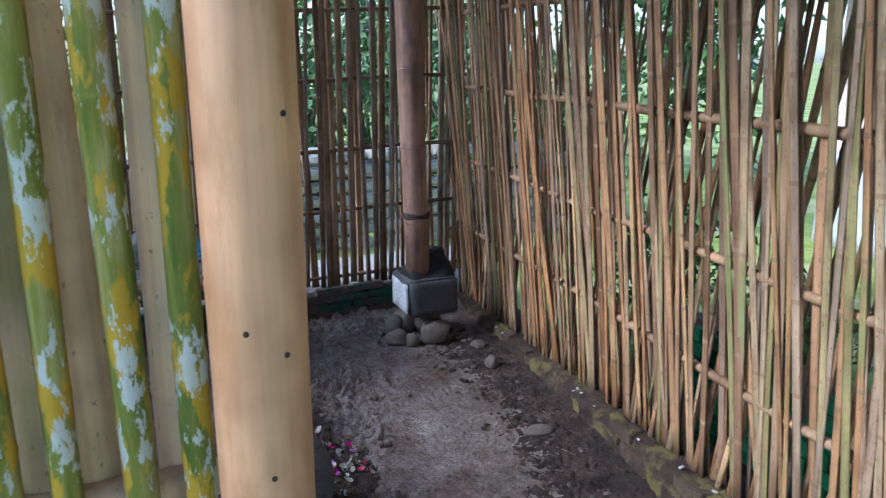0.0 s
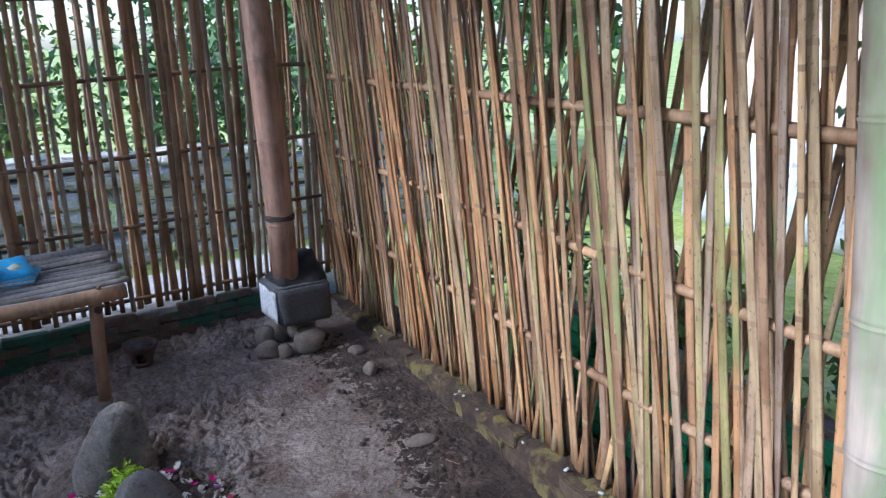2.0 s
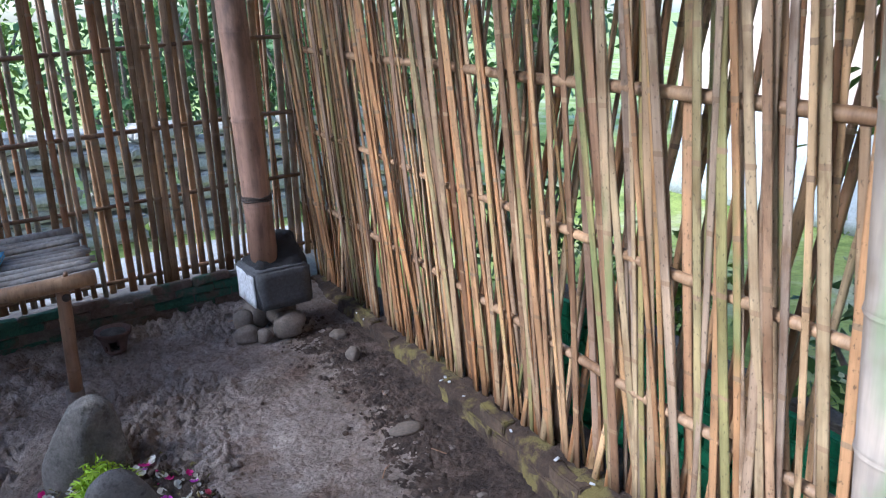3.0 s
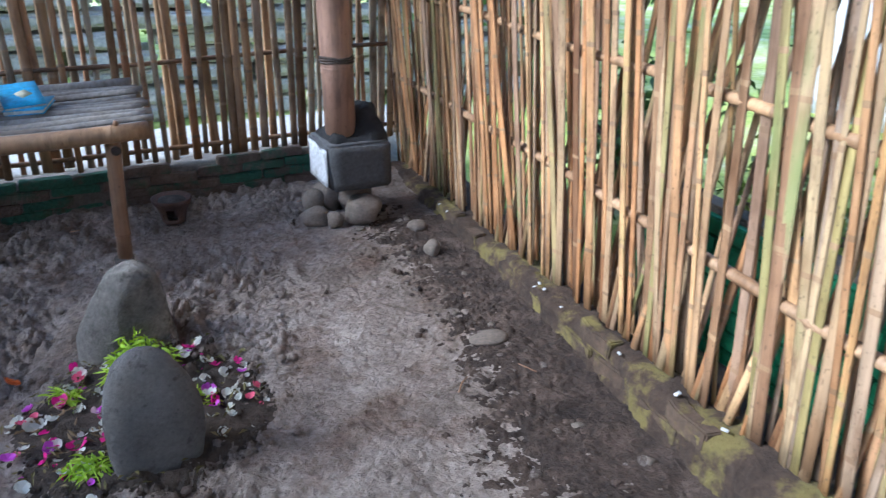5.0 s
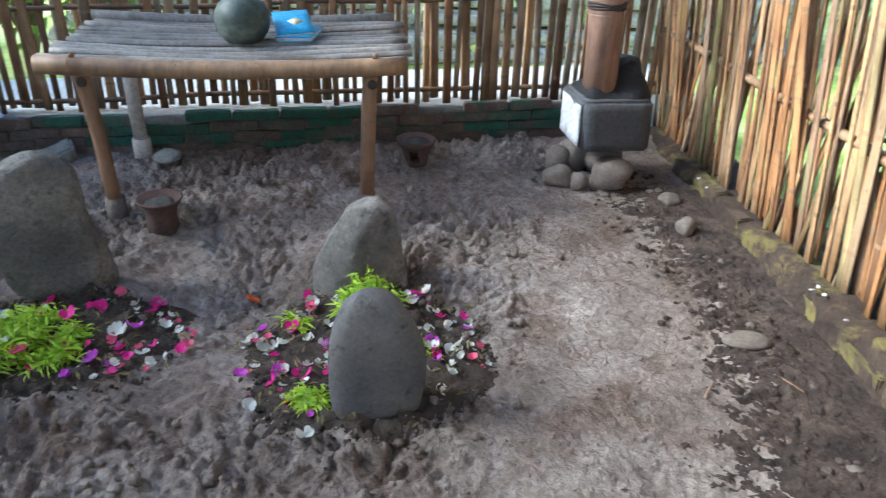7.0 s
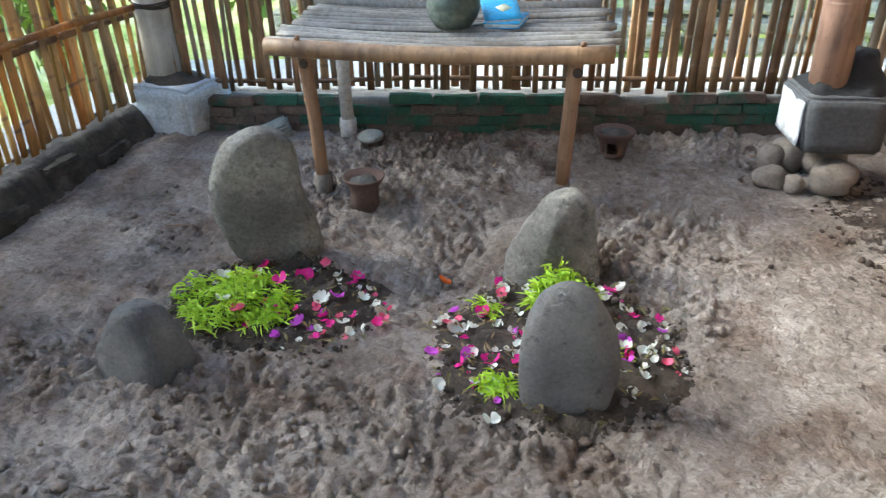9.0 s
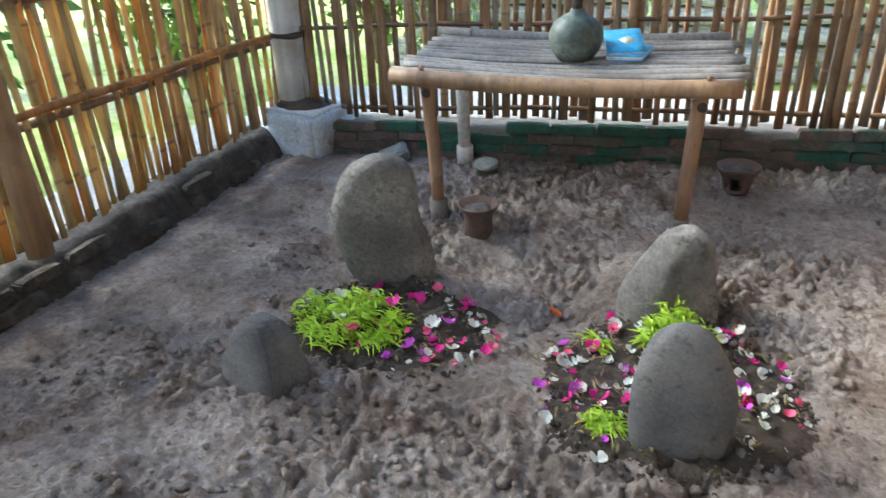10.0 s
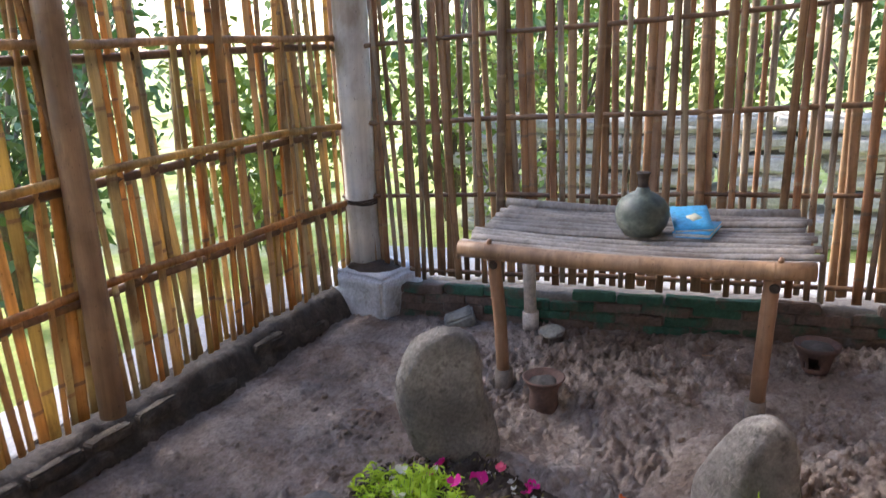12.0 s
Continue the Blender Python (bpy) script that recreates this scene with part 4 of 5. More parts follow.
def blossom_mesh(seed, petals):
    rnd = random.Random(seed)
    bm = bmesh.new()
    for k in range(petals):
        t = 2 * math.pi * k / petals + rnd.uniform(-0.25, 0.25)
        lift, size = rnd.uniform(0.15, 0.75), rnd.uniform(0.8, 1.15)
        c, s = math.cos(t), math.sin(t)
        rows = []
        for r, w in ((0.03, 0.12), (0.30, 0.42), (0.62, 0.64), (0.86, 0.56), (1.0, 0.22)):
            rows.append([bm.verts.new(((r * c - w * q * s) * size, (r * s + w * q * c) * size, lift * r ** 1.6 + 0.22 * q * q * r + 0.10 * math.sin(3 * q + k) * r + rnd.uniform(-0.05, 0.05))) for q in (-1, -0.5, 0, 0.5, 1)])
        for a, b in zip(rows, rows[1:]):
            for i in range(4):
                bm.faces.new((a[i], a[i + 1], b[i + 1], b[i]))
    return bm


BLOSSOMS = {}


def blossom(colour, k, x, y, size, lift=0.012):
    key = (colour, k % 4)
    if key not in BLOSSOMS:
        ob = mesh_object("flower", blossom_mesh(colour * 10 + k, (5, 4, 3, 5)[k % 4]), PETALS[colour])
        BLOSSOMS[key] = ob.data
        bpy.data.objects.remove(ob)
    names = ("white", "magenta pink", "violet", "coral pink", "crimson", "orange")
    ob = new("flower", BLOSSOMS[key])
    rnd = random.Random(k * 17 + colour)
    ob.matrix_basis = pose(x, y, ground_z(x, y) + lift, rnd.gauss(0, 24), rnd.gauss(0, 24), rnd.uniform(0, 360)) @ Matrix.Diagonal((size, size, size, 1))
    return tagged(ob, "fallen " + names[colour] + " flower petals on dark grave soil", "flower", "flowers on the graves")


def scatter():
    rnd = random.Random(21)
    n = 0
    stones = ((0.155, 2.745, 0.14, 0.08), (-0.035, 3.33, 0.16, 0.14), (-0.945, 3.14, 0.16, 0.14), (-0.885, 2.485, 0.14, 0.11))
    for x0, y0, rx, ry, count, mix in ((0.06, 2.97, 0.34, 0.29, 125, (0, 0, 0, 0, 0, 0, 1, 2, 3, 1)), (-0.72, 2.90, 0.30, 0.19, 55, (0, 0, 1, 1, 2, 3))):
        made = 0
        while made < count:
            t, r = rnd.uniform(0, 6.283), math.sqrt(rnd.random())
            x, y = x0 + rx * r * math.cos(t), y0 + ry * r * math.sin(t)
            if any(abs(x - a) < c and abs(y - b) < d for a, b, c, d in stones):
                continue
            blossom(rnd.choice(mix), n, x, y, rnd.uniform(0.011, 0.020), rnd.uniform(0.012, 0.024))
            made, n = made + 1, n + 1
    for k in range(110):
        t, d = rnd.uniform(0, 6.283), math.sqrt(rnd.random())
        x, y = (0.06 + 0.35 * d * math.cos(t), 2.95 + 0.32 * d * math.sin(t)) if k % 3 else (-0.74 + 0.32 * d * math.cos(t), 2.89 + 0.21 * d * math.sin(t))
        if not any(abs(x - a) < c and abs(y - b) < e for a, b, c, e in stones):
            blossom(rnd.choice((0, 0, 0, 1, 3, 2)), 300 + k, x, y, rnd.uniform(0.005, 0.010), 0.006)
    for k, (c, x, y, s) in enumerate(((4, 0.065, 3.20, 0.036), (1, 0.16, 3.22, 0.028), (1, -0.17, 3.17, 0.032), (5, -0.367, 3.195, 0.030), (1, -0.17, 3.03, 0.026), (1, -0.08, 2.83, 0.034), (3, -0.24, 2.93, 0.024),
                                      (2, 0.24, 3.02, 0.030), (2, -0.24, 2.80, 0.026), (0, 0.30, 2.98, 0.026), (0, 0.0, 2.617, 0.030), (0, -0.18, 2.70, 0.024), (1, -0.78, 3.02, 0.036), (1, -0.63, 3.10, 0.028), (1, -0.74, 2.80, 0.034), (2, -0.657, 2.788, 0.028), (0, -0.64, 2.90, 0.030), (2, -0.60, 2.92, 0.028), (0, -0.53, 2.83, 0.026), (1, -0.93, 3.02, 0.026), (3, -0.80, 2.84, 0.024))):
        blossom(c, 100 + k, x, y, s * 0.82, 0.02)
    for k, (c, x, y) in enumerate(((3, -0.83, 2.74), (0, -0.90, 2.76), (1, -0.79, 2.90), (0, -0.97, 2.86))):
        blossom(c, 140 + k, x, y, 0.022, 0.062)


scatter()


def leaf_tuft(x0, y0, rx, ry, height, count, seed, label):
    """A feathery clump of many small curled leaflets on thin stems."""
    rnd = random.Random(seed)
    thing = empty("leafy_plant", x0, y0, ground_z(x0, y0))
    stems, leaves = bmesh.new(), bmesh.new()
    for k in range(count):
        t, r = rnd.uniform(0, 6.283), math.sqrt(rnd.random())
        x, y = rx * r * math.cos(t), ry * r * math.sin(t)
        top = Vector((x * 1.1 + rnd.uniform(-0.02, 0.02), y * 1.1 + rnd.uniform(-0.02, 0.02), height * (1.1 - 0.6 * r) * rnd.uniform(0.6, 1.1) * (1 + 0.9 * noise.noise(Vector((x * 14 + seed, y * 14, 0))))))
        foot = Vector((x * 0.8, y * 0.8, 0.0))
        side = Vector((rnd.uniform(-1, 1), rnd.uniform(-1, 1), 0)).normalized() * 0.0012
        q = [stems.verts.new(p) for p in (foot - side, foot + side, top + side, top - side)]
        stems.faces.new(q)
        for j in range(12):
            f = 0.25 + 0.75 * j / 11
            c = foot.lerp(top, f)
            d = Vector((rnd.uniform(-1, 1), rnd.uniform(-1, 1), rnd.uniform(-0.2, 0.8))).normalized()
            w = d.orthogonal().normalized() * rnd.uniform(0.0020, 0.0042)
            ln = rnd.uniform(0.020, 0.048)
            curl = Vector((rnd.uniform(-0.5, 0.5), rnd.uniform(-0.5, 0.5), -0.5)) * ln * 0.9
            rows = [[leaves.verts.new(c + d * ln * f + curl * f * f + w * g), leaves.verts.new(c + d * ln * f + curl * f * f - w * g)] for f, g in ((0, 0.5), (0.35, 1), (0.7, 0.9), (1, 0.2))]
            for e, h in zip(rows, rows[1:]):
                leaves.faces.new((e[0], e[1], h[1], h[0]))
    part("stem", stems, M_LEAF, thing, "thin green stems", False)
    part("foliage", leaves, M_LIME, thing, "bright lime-green leaflets", False)
    return tagged(thing, label, "plant")


leaf_tuft(-0.895, 2.815, 0.19, 0.145, 0.085, 190, 3, "dense bright lime-green leafy clump on the grave bed")
leaf_tuft(0.035, 3.13, 0.09, 0.06, 0.10, 110, 6, "small lime-green leafy sprig between the stones")
leaf_tuft(0.20, 2.95, 0.07, 0.05, 0.05, 40, 7, "small lime-green leafy sprig between the stones")
leaf_tuft(-0.035, 2.74, 0.04, 0.035, 0.04, 26, 8, "small lime-green leafy sprig between the stones")
leaf_tuft(-0.15, 3.06, 0.05, 0.04, 0.03, 16, 9, "small lime-green leafy sprig between the stones")


def wilted_leaves():
    """Small wilted leaves and stalks strewn over the beds."""
    rnd = random.Random(77)
    bm = bmesh.new()
    for k in range(420):
        t, r = rnd.uniform(0, 6.283), math.sqrt(rnd.random())
        x, y = (0.06 + 0.36 * r * math.cos(t), 2.95 + 0.33 * r * math.sin(t)) if k % 5 < 3 else (-0.76 + 0.34 * r * math.cos(t), 2.88 + 0.23 * r * math.sin(t))
        c = Vector((x, y, ground_z(x, y) + rnd.uniform(0.018, 0.034)))
        d = Vector((rnd.uniform(-1, 1), rnd.uniform(-1, 1), rnd.uniform(-0.3, 0.4))).normalized() * rnd.uniform(0.008, 0.022)
        w = d.cross(Vector((0, 0, 1))).normalized() * rnd.uniform(0.002, 0.006)
        lift = Vector((0, 0, rnd.uniform(-0.004, 0.008)))
        a, b = [bm.verts.new(q) for q in (c, c + d + w + lift, c + d * 2)], bm.verts.new(c + d - w + lift)
        bm.faces.new((a[0], a[1], a[2]))
        bm.faces.new((a[0], a[2], b))
    tagged(mesh_object("wilted_leaves", bm, M_WILTED, False), "small wilted olive and brown leaves on the grave beds", "leaf litter", kind="stuff")


wilted_leaves()


# ---- crumbs and dark soil ----
def dark_strip():
    """Dark soil in the angle below the woven fence, wider towards the entrance, with a ragged edge."""
    bm = bmesh.new()
    n = 360
    rows = []
    for j in range(n + 1):
        y = 1.75 + 2.5 * j / n
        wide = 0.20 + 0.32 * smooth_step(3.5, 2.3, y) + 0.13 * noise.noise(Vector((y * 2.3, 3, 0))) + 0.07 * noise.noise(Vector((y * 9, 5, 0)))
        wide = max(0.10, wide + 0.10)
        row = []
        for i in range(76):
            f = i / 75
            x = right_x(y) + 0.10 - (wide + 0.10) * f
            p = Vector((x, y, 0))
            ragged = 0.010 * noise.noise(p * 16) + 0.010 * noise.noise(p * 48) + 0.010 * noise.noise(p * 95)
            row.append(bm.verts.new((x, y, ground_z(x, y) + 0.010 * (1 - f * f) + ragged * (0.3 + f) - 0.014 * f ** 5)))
        rows.append(row)
    for a, b in zip(rows, rows[1:]):
        for i in range(75):
            bm.faces.new((a[i], a[i + 1], b[i + 1], b[i]))
    tagged(mesh_object("damp_soil", bm, M_DARK_SOIL), "dark brown soil along the kerb foot", "soil", kind="stuff")


dark_strip()


def crumbs(name, label, count, seed, mat, place, sizes):
    """Loose crumbs of earth lying on the floor."""
    rnd = random.Random(seed)
    small = bmesh.new()
    bmesh.ops.create_icosphere(small, subdivisions=1, radius=1)
    base = [v.co.copy() for v in small.verts]
    tris = [tuple(v.index for v in f.verts) for f in small.faces]
    small.free()
    verts, faces = [], []
    while count:
        x, y = place(rnd)
        if not (left_x(y) + 0.03 < x < right_x(y) - 0.02 and y < back_y(x) - 0.03):
            continue
        s = rnd.choice(sizes) * rnd.uniform(0.7, 1.3)
        c = Vector((x, y, ground_z(x, y) + s * 0.35))
        k = len(verts)
        flat = rnd.uniform(0.55, 0.95)
        for b in base:
            v = b * s * rnd.uniform(0.72, 1.18)
            verts.append((c.x + v.x, c.y + v.y, c.z + v.z * flat))
        faces += [(a + k, b + k, d + k) for a, b, d in tris]
        count -= 1
    me = bpy.data.meshes.new(name)
    me.from_pydata(verts, [], faces)
    me.materials.append(mat)
    me.polygons.foreach_set("use_smooth", [True] * len(me.polygons))
    tagged(new(name, me), label, "crumbs", kind="stuff")


def dug_place(rnd):
    while True:
        x, y = rnd.uniform(-1.7, 0.5), rnd.uniform(1.9, 4.5)
        if noise.noise(Vector((x, y, 0)) * 2.3 + Vector((9, 4, 0))) > rnd.uniform(-0.35, 0.4):
            return x, y


def kerb_place(rnd):
    y = rnd.uniform(1.75, 4.4)
    return right_x(y) - abs(rnd.gauss(0, 0.16)), y


def bed_place(rnd):
    t, r = rnd.uniform(0, 6.283), math.sqrt(rnd.random())
    return (0.075 + 0.36 * r * math.cos(t), 2.94 + 0.35 * r * math.sin(t)) if rnd.random() < 0.6 else (-0.79 + 0.34 * r * math.cos(t), 2.88 + 0.26 * r * math.sin(t))


def path_place(rnd):
    return rnd.uniform(-0.2, 1.5), rnd.uniform(1.7, 4.5)


crumbs("earth_crumbs", "grey-brown crumbs of dug earth round the graves", 1900, 81, M_EARTH, dug_place, (0.003, 0.004, 0.005, 0.006, 0.008, 0.011, 0.016))
crumbs("earth_crumbs", "small crumbs of earth scattered on the trodden floor", 900, 82, M_EARTH, path_place, (0.002, 0.003, 0.004, 0.005, 0.007))
crumbs("soil_crumbs", "dark crumbs of soil along the kerb", 900, 83, M_DARK_SOIL, kerb_place, (0.003, 0.004, 0.006, 0.009, 0.013))
crumbs("soil_crumbs", "dark crumbs of soil on the grave beds", 1500, 84, M_SOIL, bed_place, (0.004, 0.005, 0.007, 0.010))


# ---- small stones and litter on the floor ----
def litter():
    rnd = random.Random(31)
    ob = mesh_object("flat_stone", cobble(0.058, 41, 0.3), M_COBBLE)
    ob.matrix_basis = pose(1.135, 3.187, ground_z(1.135, 3.187) + 0.006, 0, 0, 10) @ Matrix.Diagonal((1.25, 0.8, 1, 1))
    tagged(ob, "flat tan stone lying on the bare earth", "stone")
    ob = mesh_object("stone", cobble(0.035, 43, 1.1), M_COBBLE)
    ob.matrix_basis = pose(1.05, 3.86, ground_z(1.05, 3.86) + 0.022, 0, 0, 30)
    tagged(ob, "small upright brown stone beside the kerb", "stone")
    ob = mesh_object("stone", cobble(0.045, 47, 0.6), M_COBBLE)
    ob.matrix_basis = pose(1.02, 4.12, ground_z(1.02, 4.12) + 0.012)
    tagged(ob, "flat brown stone near the corner plinth", "stone")
    ob = mesh_object("stone", box(0.15, 0.10, 0.07, 0.012, 0.02, 3, 4), M_FLINT)
    ob.matrix_basis = pose(-1.60, 4.08, ground_z(-1.60, 4.08) + 0.035, 12, -24, 30)
    tagged(ob, "broken grey-green stone leaning near the kerb", "stone")
    ob = mesh_object("flat_stone", cobble(0.06, 53, 0.35), M_FLINT)
    ob.matrix_basis = pose(-1.13, 4.16, ground_z(-1.13, 4.16) + 0.015, 6, 0, 20)
    tagged(ob, "flat pale grey stone under the table", "stone")
    ob = mesh_object("flat_stone", cobble(0.09, 57, 0.25), M_FLINT)
    ob.matrix_basis = pose(-1.50, 3.86, ground_z(-1.50, 3.86) + 0.008, 0, 0, 60)
    tagged(ob, "flat grey stone half sunk in the earth", "stone")
    forms = []
    for k in range(6):
        o = mesh_object("pebble", cobble(1.0, 60 + k, 0.65), M_COBBLE if k % 2 else M_EARTH)
        forms.append(o.data)
        bpy.data.objects.remove(o)
    made = 0
    while made < 150:
        if made % 2:
            y = rnd.uniform(1.7, 4.3)
            x = right_x(y) - abs(rnd.gauss(0, 0.12))
        else:
            x, y = rnd.uniform(-1.5, 0.2), rnd.uniform(2.0, 4.2)
        if y > back_y(x) - 0.06 or x < left_x(y) + 0.05 or x > right_x(y) - 0.03:
            continue
        s = rnd.choice((0.006, 0.008, 0.010, 0.014, 0.019))
        o = new("pebble", forms[rnd.randrange(6)])
        o.matrix_basis = pose(x, y, ground_z(x, y) + s * 0.3, rnd.uniform(-20, 20), rnd.uniform(-20, 20), rnd.uniform(0, 360)) @ Matrix.Diagonal((s, s, s, 1))
        tagged(o, "small clod or pebble on the earth", "pebble", "pebbles on the floor")
        made += 1
    for k, (x, y, ln, rz) in enumerate(((1.20, 3.02, 0.12, 130), (1.0, 2.95, 0.09, 60), (-1.45, 3.2, 0.1, 20), (-0.42, 4.28, 0.11, 12), (1.12, 3.5, 0.08, 95), (0.55, 4.5, 0.12, 5))):
        z = ground_z(x, y) + 0.008
        o = mesh_object("twig", tube([(-ln / 2, 0, 0), (0, 0.006, 0.004), (ln / 2, 0, 0)], 0.0028, 6, taper=0.4), M_LEG)
        o.matrix_basis = pose(x, y, z, 0, 0, rz)
        tagged(o, "thin dry bamboo splinter on the earth", "twig", "twigs on the floor")
    for k in range(10):
        y = 4.3 - 2.0 * rnd.random() ** 1.3
        x = right_x(y) + 0.07 + rnd.uniform(-0.01, 0.03)
        o = mesh_object("litter_scrap", box(0.012 + 0.004 * (k % 3), 0.008 + 0.003 * (k % 2), 0.005, 0.001, 0.006, 3, k), M_CEMENT)
        o.matrix_basis = pose(x, y, earth_z(x, y) + 0.28 - 0.0493 * (y + 0.2) + 0.008, 8 * k - 40, 12, 40 * k)
        tagged(o, "small white scrap on the kerb top", "litter", "scraps on the kerb")


litter()


# ---- outside: stone terrace, house, shrubs and trees ----
def terrace():
    wall = tagged(new("terrace_wall"), "dry stacked terrace of flat grey stones and old boards", "stone wall")
    rnd = random.Random(51)
    forms = []
    for k in range(6):
        o = mesh_object("stone", box(0.55 + 0.08 * (k % 3), 0.35, 0.11, 0.02, 0.03, 3, k), M_RUBBLE)
        forms.append(o.data)
        bpy.data.objects.remove(o)
    for j in range(7):
        d = -2.6 + rnd.uniform(0, 0.3)
        while d < 2.8:
            o = new("stone", forms[rnd.randrange(6)])
            o.parent = wall
            o.matrix_basis = pose(-0.3 + d * 0.956, 7.0 + d * 0.29 + rnd.uniform(-0.04, 0.04), -0.08 + j * 0.135, rnd.gauss(0, 2), rnd.gauss(0, 1.5), 17 + rnd.gauss(0, 4))
            d += rnd.uniform(0.52, 0.7)


terrace()


def green_wall():
    """A low wall of green painted bricks a step outside the woven fence."""
    a, b = Vector((2.28, 1.55, 0)), Vector((1.80, 3.75, 0))
    way = (b - a).normalized()
    turn = math.degrees(math.atan2(way.y, way.x))
    thing = empty("low_wall", a.x, a.y, -0.14, turn)
    core = box((b - a).length, 0.09, 0.60, 0.01, 0.004, 4, 3)
    bmesh.ops.translate(core, verts=core.verts[:], vec=((b - a).length / 2, -0.06, 0.30))
    part("core", core, M_MORTAR, thing)
    rnd = random.Random(58)
    forms = []
    for k in range(4):
        o = mesh_object("brick", box(0.205, 0.05, 0.062, 0.005, 0.006, 2, k + 70), M_EMERALD, False)
        forms.append(o.data)
        bpy.data.objects.remove(o)
    for j in range(8):
        x = 0.06 + (0.1 if j % 2 else 0.0)
        while x < (b - a).length - 0.06:
            o = new("brick", forms[rnd.randrange(4)])
            o.parent = thing
            o.matrix_basis = pose(x, -0.005 + rnd.uniform(-0.004, 0.004), 0.045 + j * 0.072, 0, rnd.gauss(0, 0.5), rnd.gauss(0, 0.8))
            x += 0.216
    tagged(thing, "low emerald-green painted brick wall outside the woven fence", "low wall")


green_wall()


def house():
    thing = empty("house", 5.6, 4.6, -0.14, -76)
    part("wall", box(5.0, 0.2, 2.6, 0.01, 0.004, 6), M_PLASTER, thing, "salmon plaster wall").location = (0, 0, 1.3)
    base = part("plinth", box(5.02, 0.26, 0.95, 0.01, 0.004, 6), M_CEMENT, thing, "pale cement dado")
    base.location = (0, 0, 0.47)
    r = part("roof", box(5.6, 1.8, 0.1, 0.01), M_CLAY, thing, "red tile roof")
    r.matrix_basis = pose(0, -0.2, 2.85, 22, 0, 0)
    tagged(thing, "plain salmon plastered house with a tiled roof", "house")


house()


def shrub(x, y, r, h, count, seed, leaf=0.07, mat=M_LEAF, kind="shrub"):
    rnd = random.Random(seed)
    thing = empty(kind, x, y, -0.14)
    wood, crown = bmesh.new(), bmesh.new()
    tips = []
    for k in range(9):
        t = rnd.uniform(0, 6.283)
        tip = Vector((math.cos(t) * r * rnd.uniform(0.2, 0.8), math.sin(t) * r * rnd.uniform(0.2, 0.8), h * rnd.uniform(0.5, 0.95)))
        tips.append(tip)
        branch = tube([(0, 0, 0), tip * 0.5 + Vector((0, 0, 0.1 * h)), tip], 0.02 + 0.012 * r, 6, taper=0.7)
        me = bpy.data.meshes.new("t")
        branch.to_mesh(me)
        branch.free()
        wood.from_mesh(me)
        bpy.data.meshes.remove(me)
    for k in range(count):
        tip = rnd.choice(tips) * rnd.uniform(0.45, 1.08)
        c = tip + Vector((rnd.gauss(0, r * 0.22), rnd.gauss(0, r * 0.22), rnd.gauss(0, h * 0.11)))
        d = Vector((rnd.uniform(-1, 1), rnd.uniform(-1, 1), rnd.uniform(-0.9, 0.4))).normalized()
        w = d.orthogonal().normalized()
        w.rotate(Matrix.Rotation(rnd.uniform(0, 3.14), 3, d))
        ln = leaf * rnd.uniform(0.6, 1.5)
        v = [crown.verts.new(p) for p in (c, c + d * ln * 0.5 + w * ln * 0.25, c + d * ln + Vector((0, 0, -ln * 0.15)), c + d * ln * 0.5 - w * ln * 0.25)]
        crown.faces.new(v)
    part("wood", wood, M_BARK, thing, "thin grey-brown branches")
    part("crown", crown, mat, thing, "loose crown of small leaves", False)
    return tagged(thing, "leafy green " + kind + " growing outside the fence", kind, kind + "s outside")


for k, (x, y, r, h, n) in enumerate(((-3.6, 4.6, 0.8, 1.7, 1500), (-4.0, 3.0, 0.9, 1.9, 1500), (-3.9, 1.4, 0.8, 1.5, 1200), (-3.3, 6.3, 1.0, 2.2, 1600), (-5.6, 4.2, 1.3, 3.0, 1800), (-5.9, 1.8, 1.3, 2.8, 1600),
                                     (2.6, 3.6, 0.55, 0.75, 900), (2.75, 2.4, 0.55, 0.8, 900), (2.3, 4.7, 0.6, 0.9, 900), (-1.6, 8.4, 1.2, 2.6, 1700), (0.6, 8.8, 1.2, 2.9, 1700), (3.3, 1.3, 0.8, 2.5, 1700), (3.5, 2.6, 0.8, 2.3, 1500), (3.9, 0.0, 1.0, 2.8, 1700), (2.6, 8.2, 1.2, 2.6, 1600), (-2.2, 5.6, 0.4, 0.8, 500), (-0.2, 8.0, 1.1, 2.3, 1700), (1.5, 7.9, 1.1, 2.5, 1700), (-3.0, 7.8, 1.1, 2.4, 1500))):
    shrub(x, y, r, h, n, 70 + k, 0.09 if h > 1.2 else 0.06, M_LEAF if k % 3 else M_BUSH)
for k, (x, y) in enumerate(((-4.5, 9.5), (1.2, 12.0), (-9.0, 5.0), (5.0, 11.0), (-8.0, 0.0), (9.5, 7.5))):
    shrub(x, y, 2.4, 5.5, 2600, 120 + k, 0.2, M_LEAF, "tree")


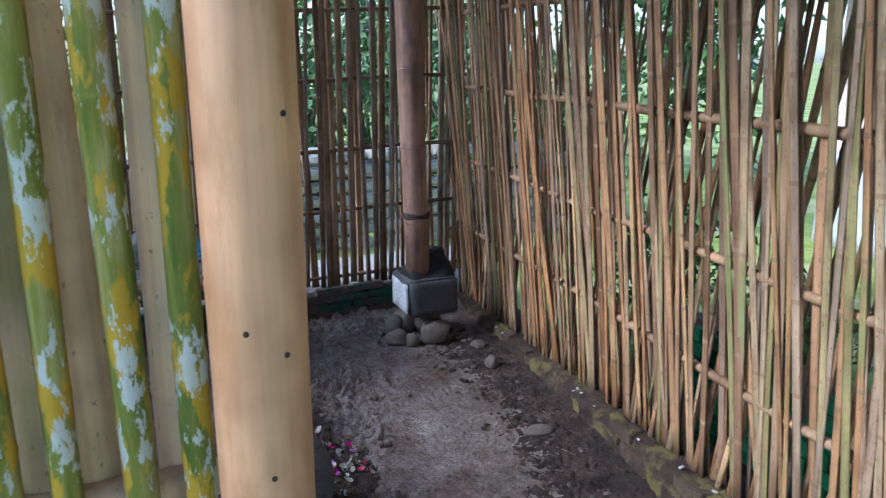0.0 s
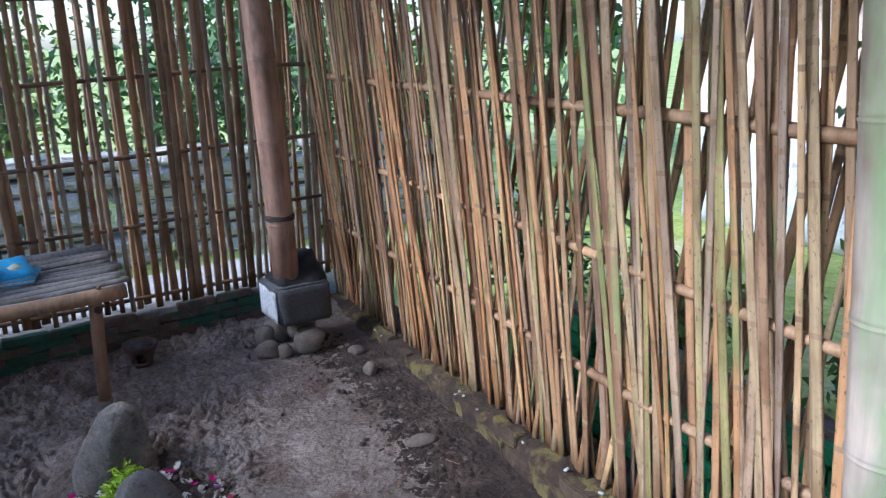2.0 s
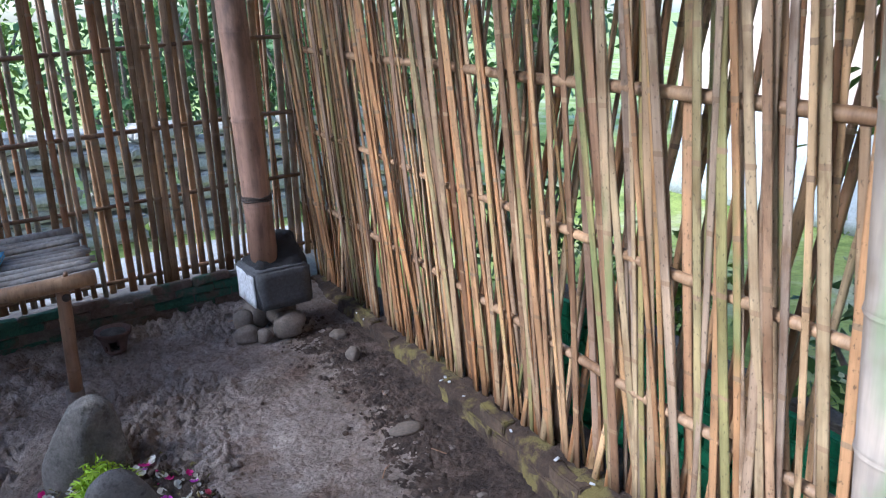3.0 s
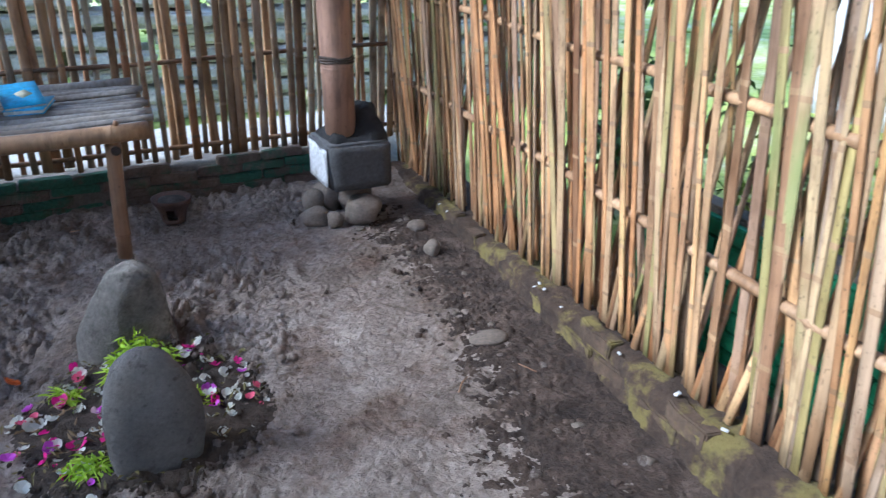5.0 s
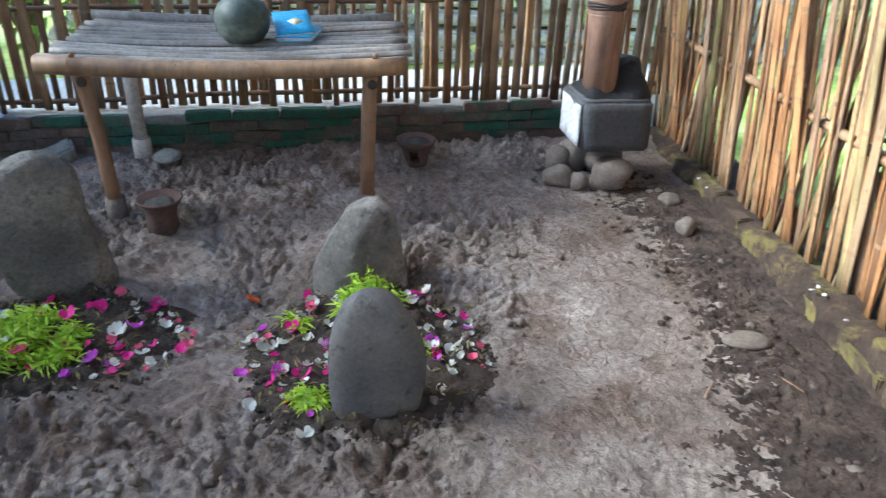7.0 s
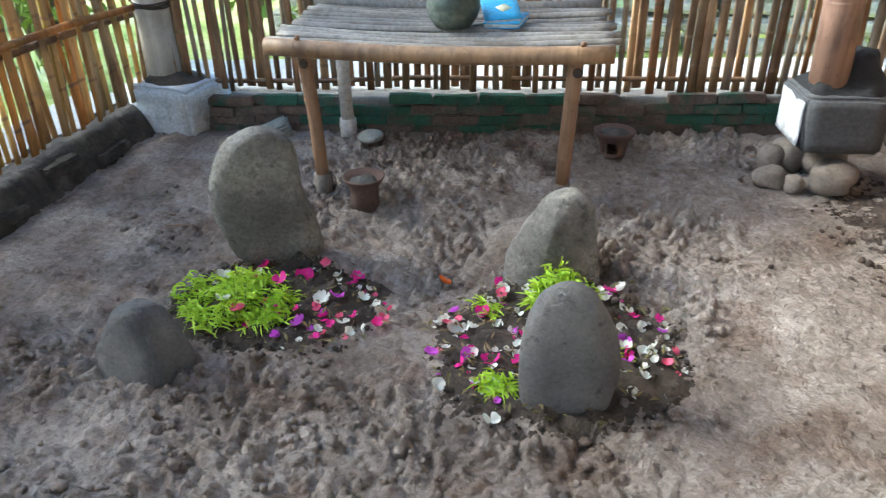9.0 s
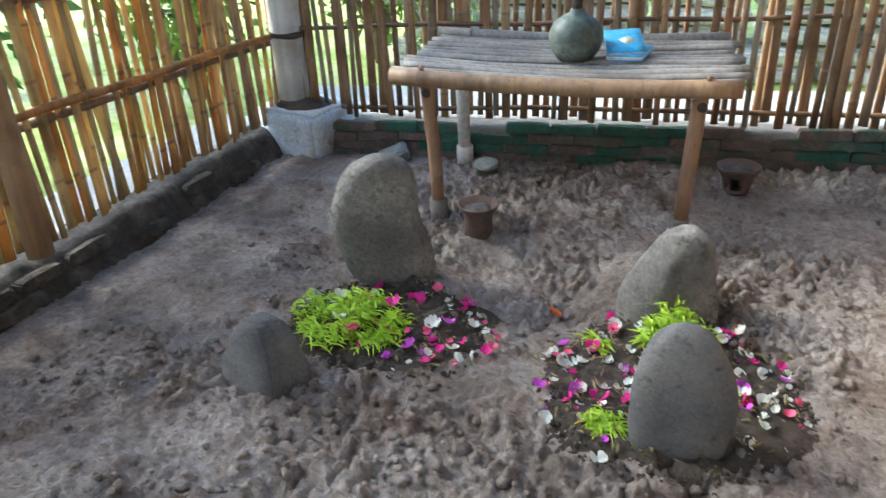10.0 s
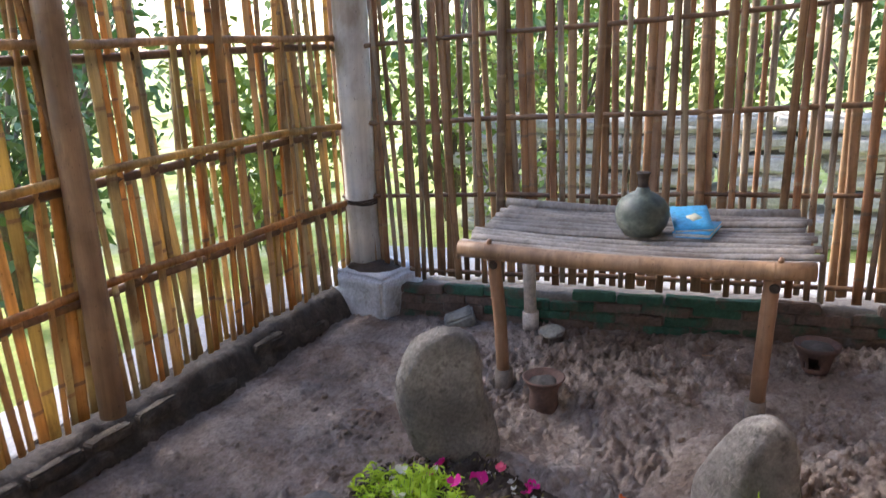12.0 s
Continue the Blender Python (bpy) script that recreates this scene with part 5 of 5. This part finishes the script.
# ---- bricks of the back kerb ----
def back_bricks():
    rnd = random.Random(61)
    forms = []
    for k in range(8):
        o = mesh_object("brick", box(0.209, 0.05, 0.0445, 0.005, 0.009, 3, k), M_BRICK, False)
        forms.append(o.data)
        bpy.data.objects.remove(o)
    painted = []
    for k in range(4):
        o = mesh_object("brick", box(0.209, 0.05, 0.0445, 0.005, 0.009, 3, k + 9), M_GREEN, False)
        painted.append(o.data)
        bpy.data.objects.remove(o)
    a, b = Vector((*BL, 0)), Vector((*BR, 0))
    way = (b - a).normalized()
    run = (b - a).length
    for j in range(4):
        d = 0.05 + (0.1 if j % 2 else 0.0)
        while d < run - 0.1:
            f = d / run
            if rnd.random() > (0.16 if j == 3 else 0.04):
                c = a + way * d + Vector((-way.y, way.x, 0)) * (0.028 + rnd.uniform(-0.004, 0.004))
                green = noise.noise(Vector((d * 1.6, j * 0.9, 7))) > (-0.02 if j in (1, 2) else 0.22)
                o = new("brick", painted[rnd.randrange(4)] if green else forms[rnd.randrange(8)])
                o.parent = kb
                o.matrix_basis = pose(c.x, c.y, earth_z(c.x, c.y) + 0.012 + j * (0.046 + 0.002 * f) + rnd.uniform(-0.003, 0.003), rnd.gauss(0, 1.5), rnd.gauss(0, 0.8), 16.96 + rnd.gauss(0, 1))
            d += 0.216


back_bricks()


# ---- broken stones along the right kerb ----
def kerb_line(y):
    """The inner foot of the kerb under the woven fence."""
    x0, y0 = FR[0] + 0.4, FR[1] - 1.7
    return x0 + (BR[0] - x0) * (y - y0) / (BR[1] - y0)


def kerb_stones():
    """Worn brick courses that show in the broken face of the kerb."""
    rnd = random.Random(91)
    forms = []
    for k in range(6):
        o = mesh_object("kerb_stone", box(0.17 + 0.02 * (k % 3), 0.05, 0.052 + 0.006 * (k % 2), 0.005, 0.010, 3, k + 20), M_MOSSY, False)
        forms.append(o.data)
        bpy.data.objects.remove(o)
    for row in range(2):
        y = 2.45 + 0.11 * row
        while y < (4.2, 3.1)[row]:
            if rnd.random() > 0.28:
                x = kerb_line(y) + 0.031 + 0.004 * row + rnd.uniform(-0.004, 0.007)
                o = new("kerb_stone", forms[rnd.randrange(6)])
                o.parent = KERB_RIGHT
                o.matrix_basis = pose(x, y, earth_z(x, y) + 0.045 + 0.068 * row + rnd.uniform(-0.005, 0.005), rnd.gauss(0, 3), rnd.gauss(0, 2), math.degrees(math.atan2(BR[1] - FR[1] + 1.7, BR[0] - FR[0] - 0.4)) + rnd.gauss(0, 1.5))
            y += rnd.uniform(0.205, 0.225)


kerb_stones()


def left_bricks():
    """Crumbling brick courses in the inner face of the kerb under the ochre fence."""
    rnd = random.Random(95)
    forms = []
    for k in range(6):
        o = mesh_object("brick", box(0.19 + 0.01 * (k % 3), 0.05, 0.044, 0.007, 0.014, 3, k + 40), M_KERB_LEFT, False)
        forms.append(o.data)
        bpy.data.objects.remove(o)
    for row in range(2):
        y = 1.5 + 0.11 * row
        while y < 3.8:
            if rnd.random() > 0.6:
                x = left_x(y) - 0.020 - 0.034 * row + rnd.uniform(-0.006, 0.006)
                o = new("brick", forms[rnd.randrange(6)])
                o.parent = KERB_LEFT
                o.matrix_basis = pose(x, y, earth_z(x, y) + 0.035 + 0.056 * row + rnd.uniform(-0.004, 0.004), rnd.gauss(0, 3), rnd.gauss(0, 2), 99.2 + rnd.gauss(0, 2))
            y += rnd.uniform(0.205, 0.225)


left_bricks()
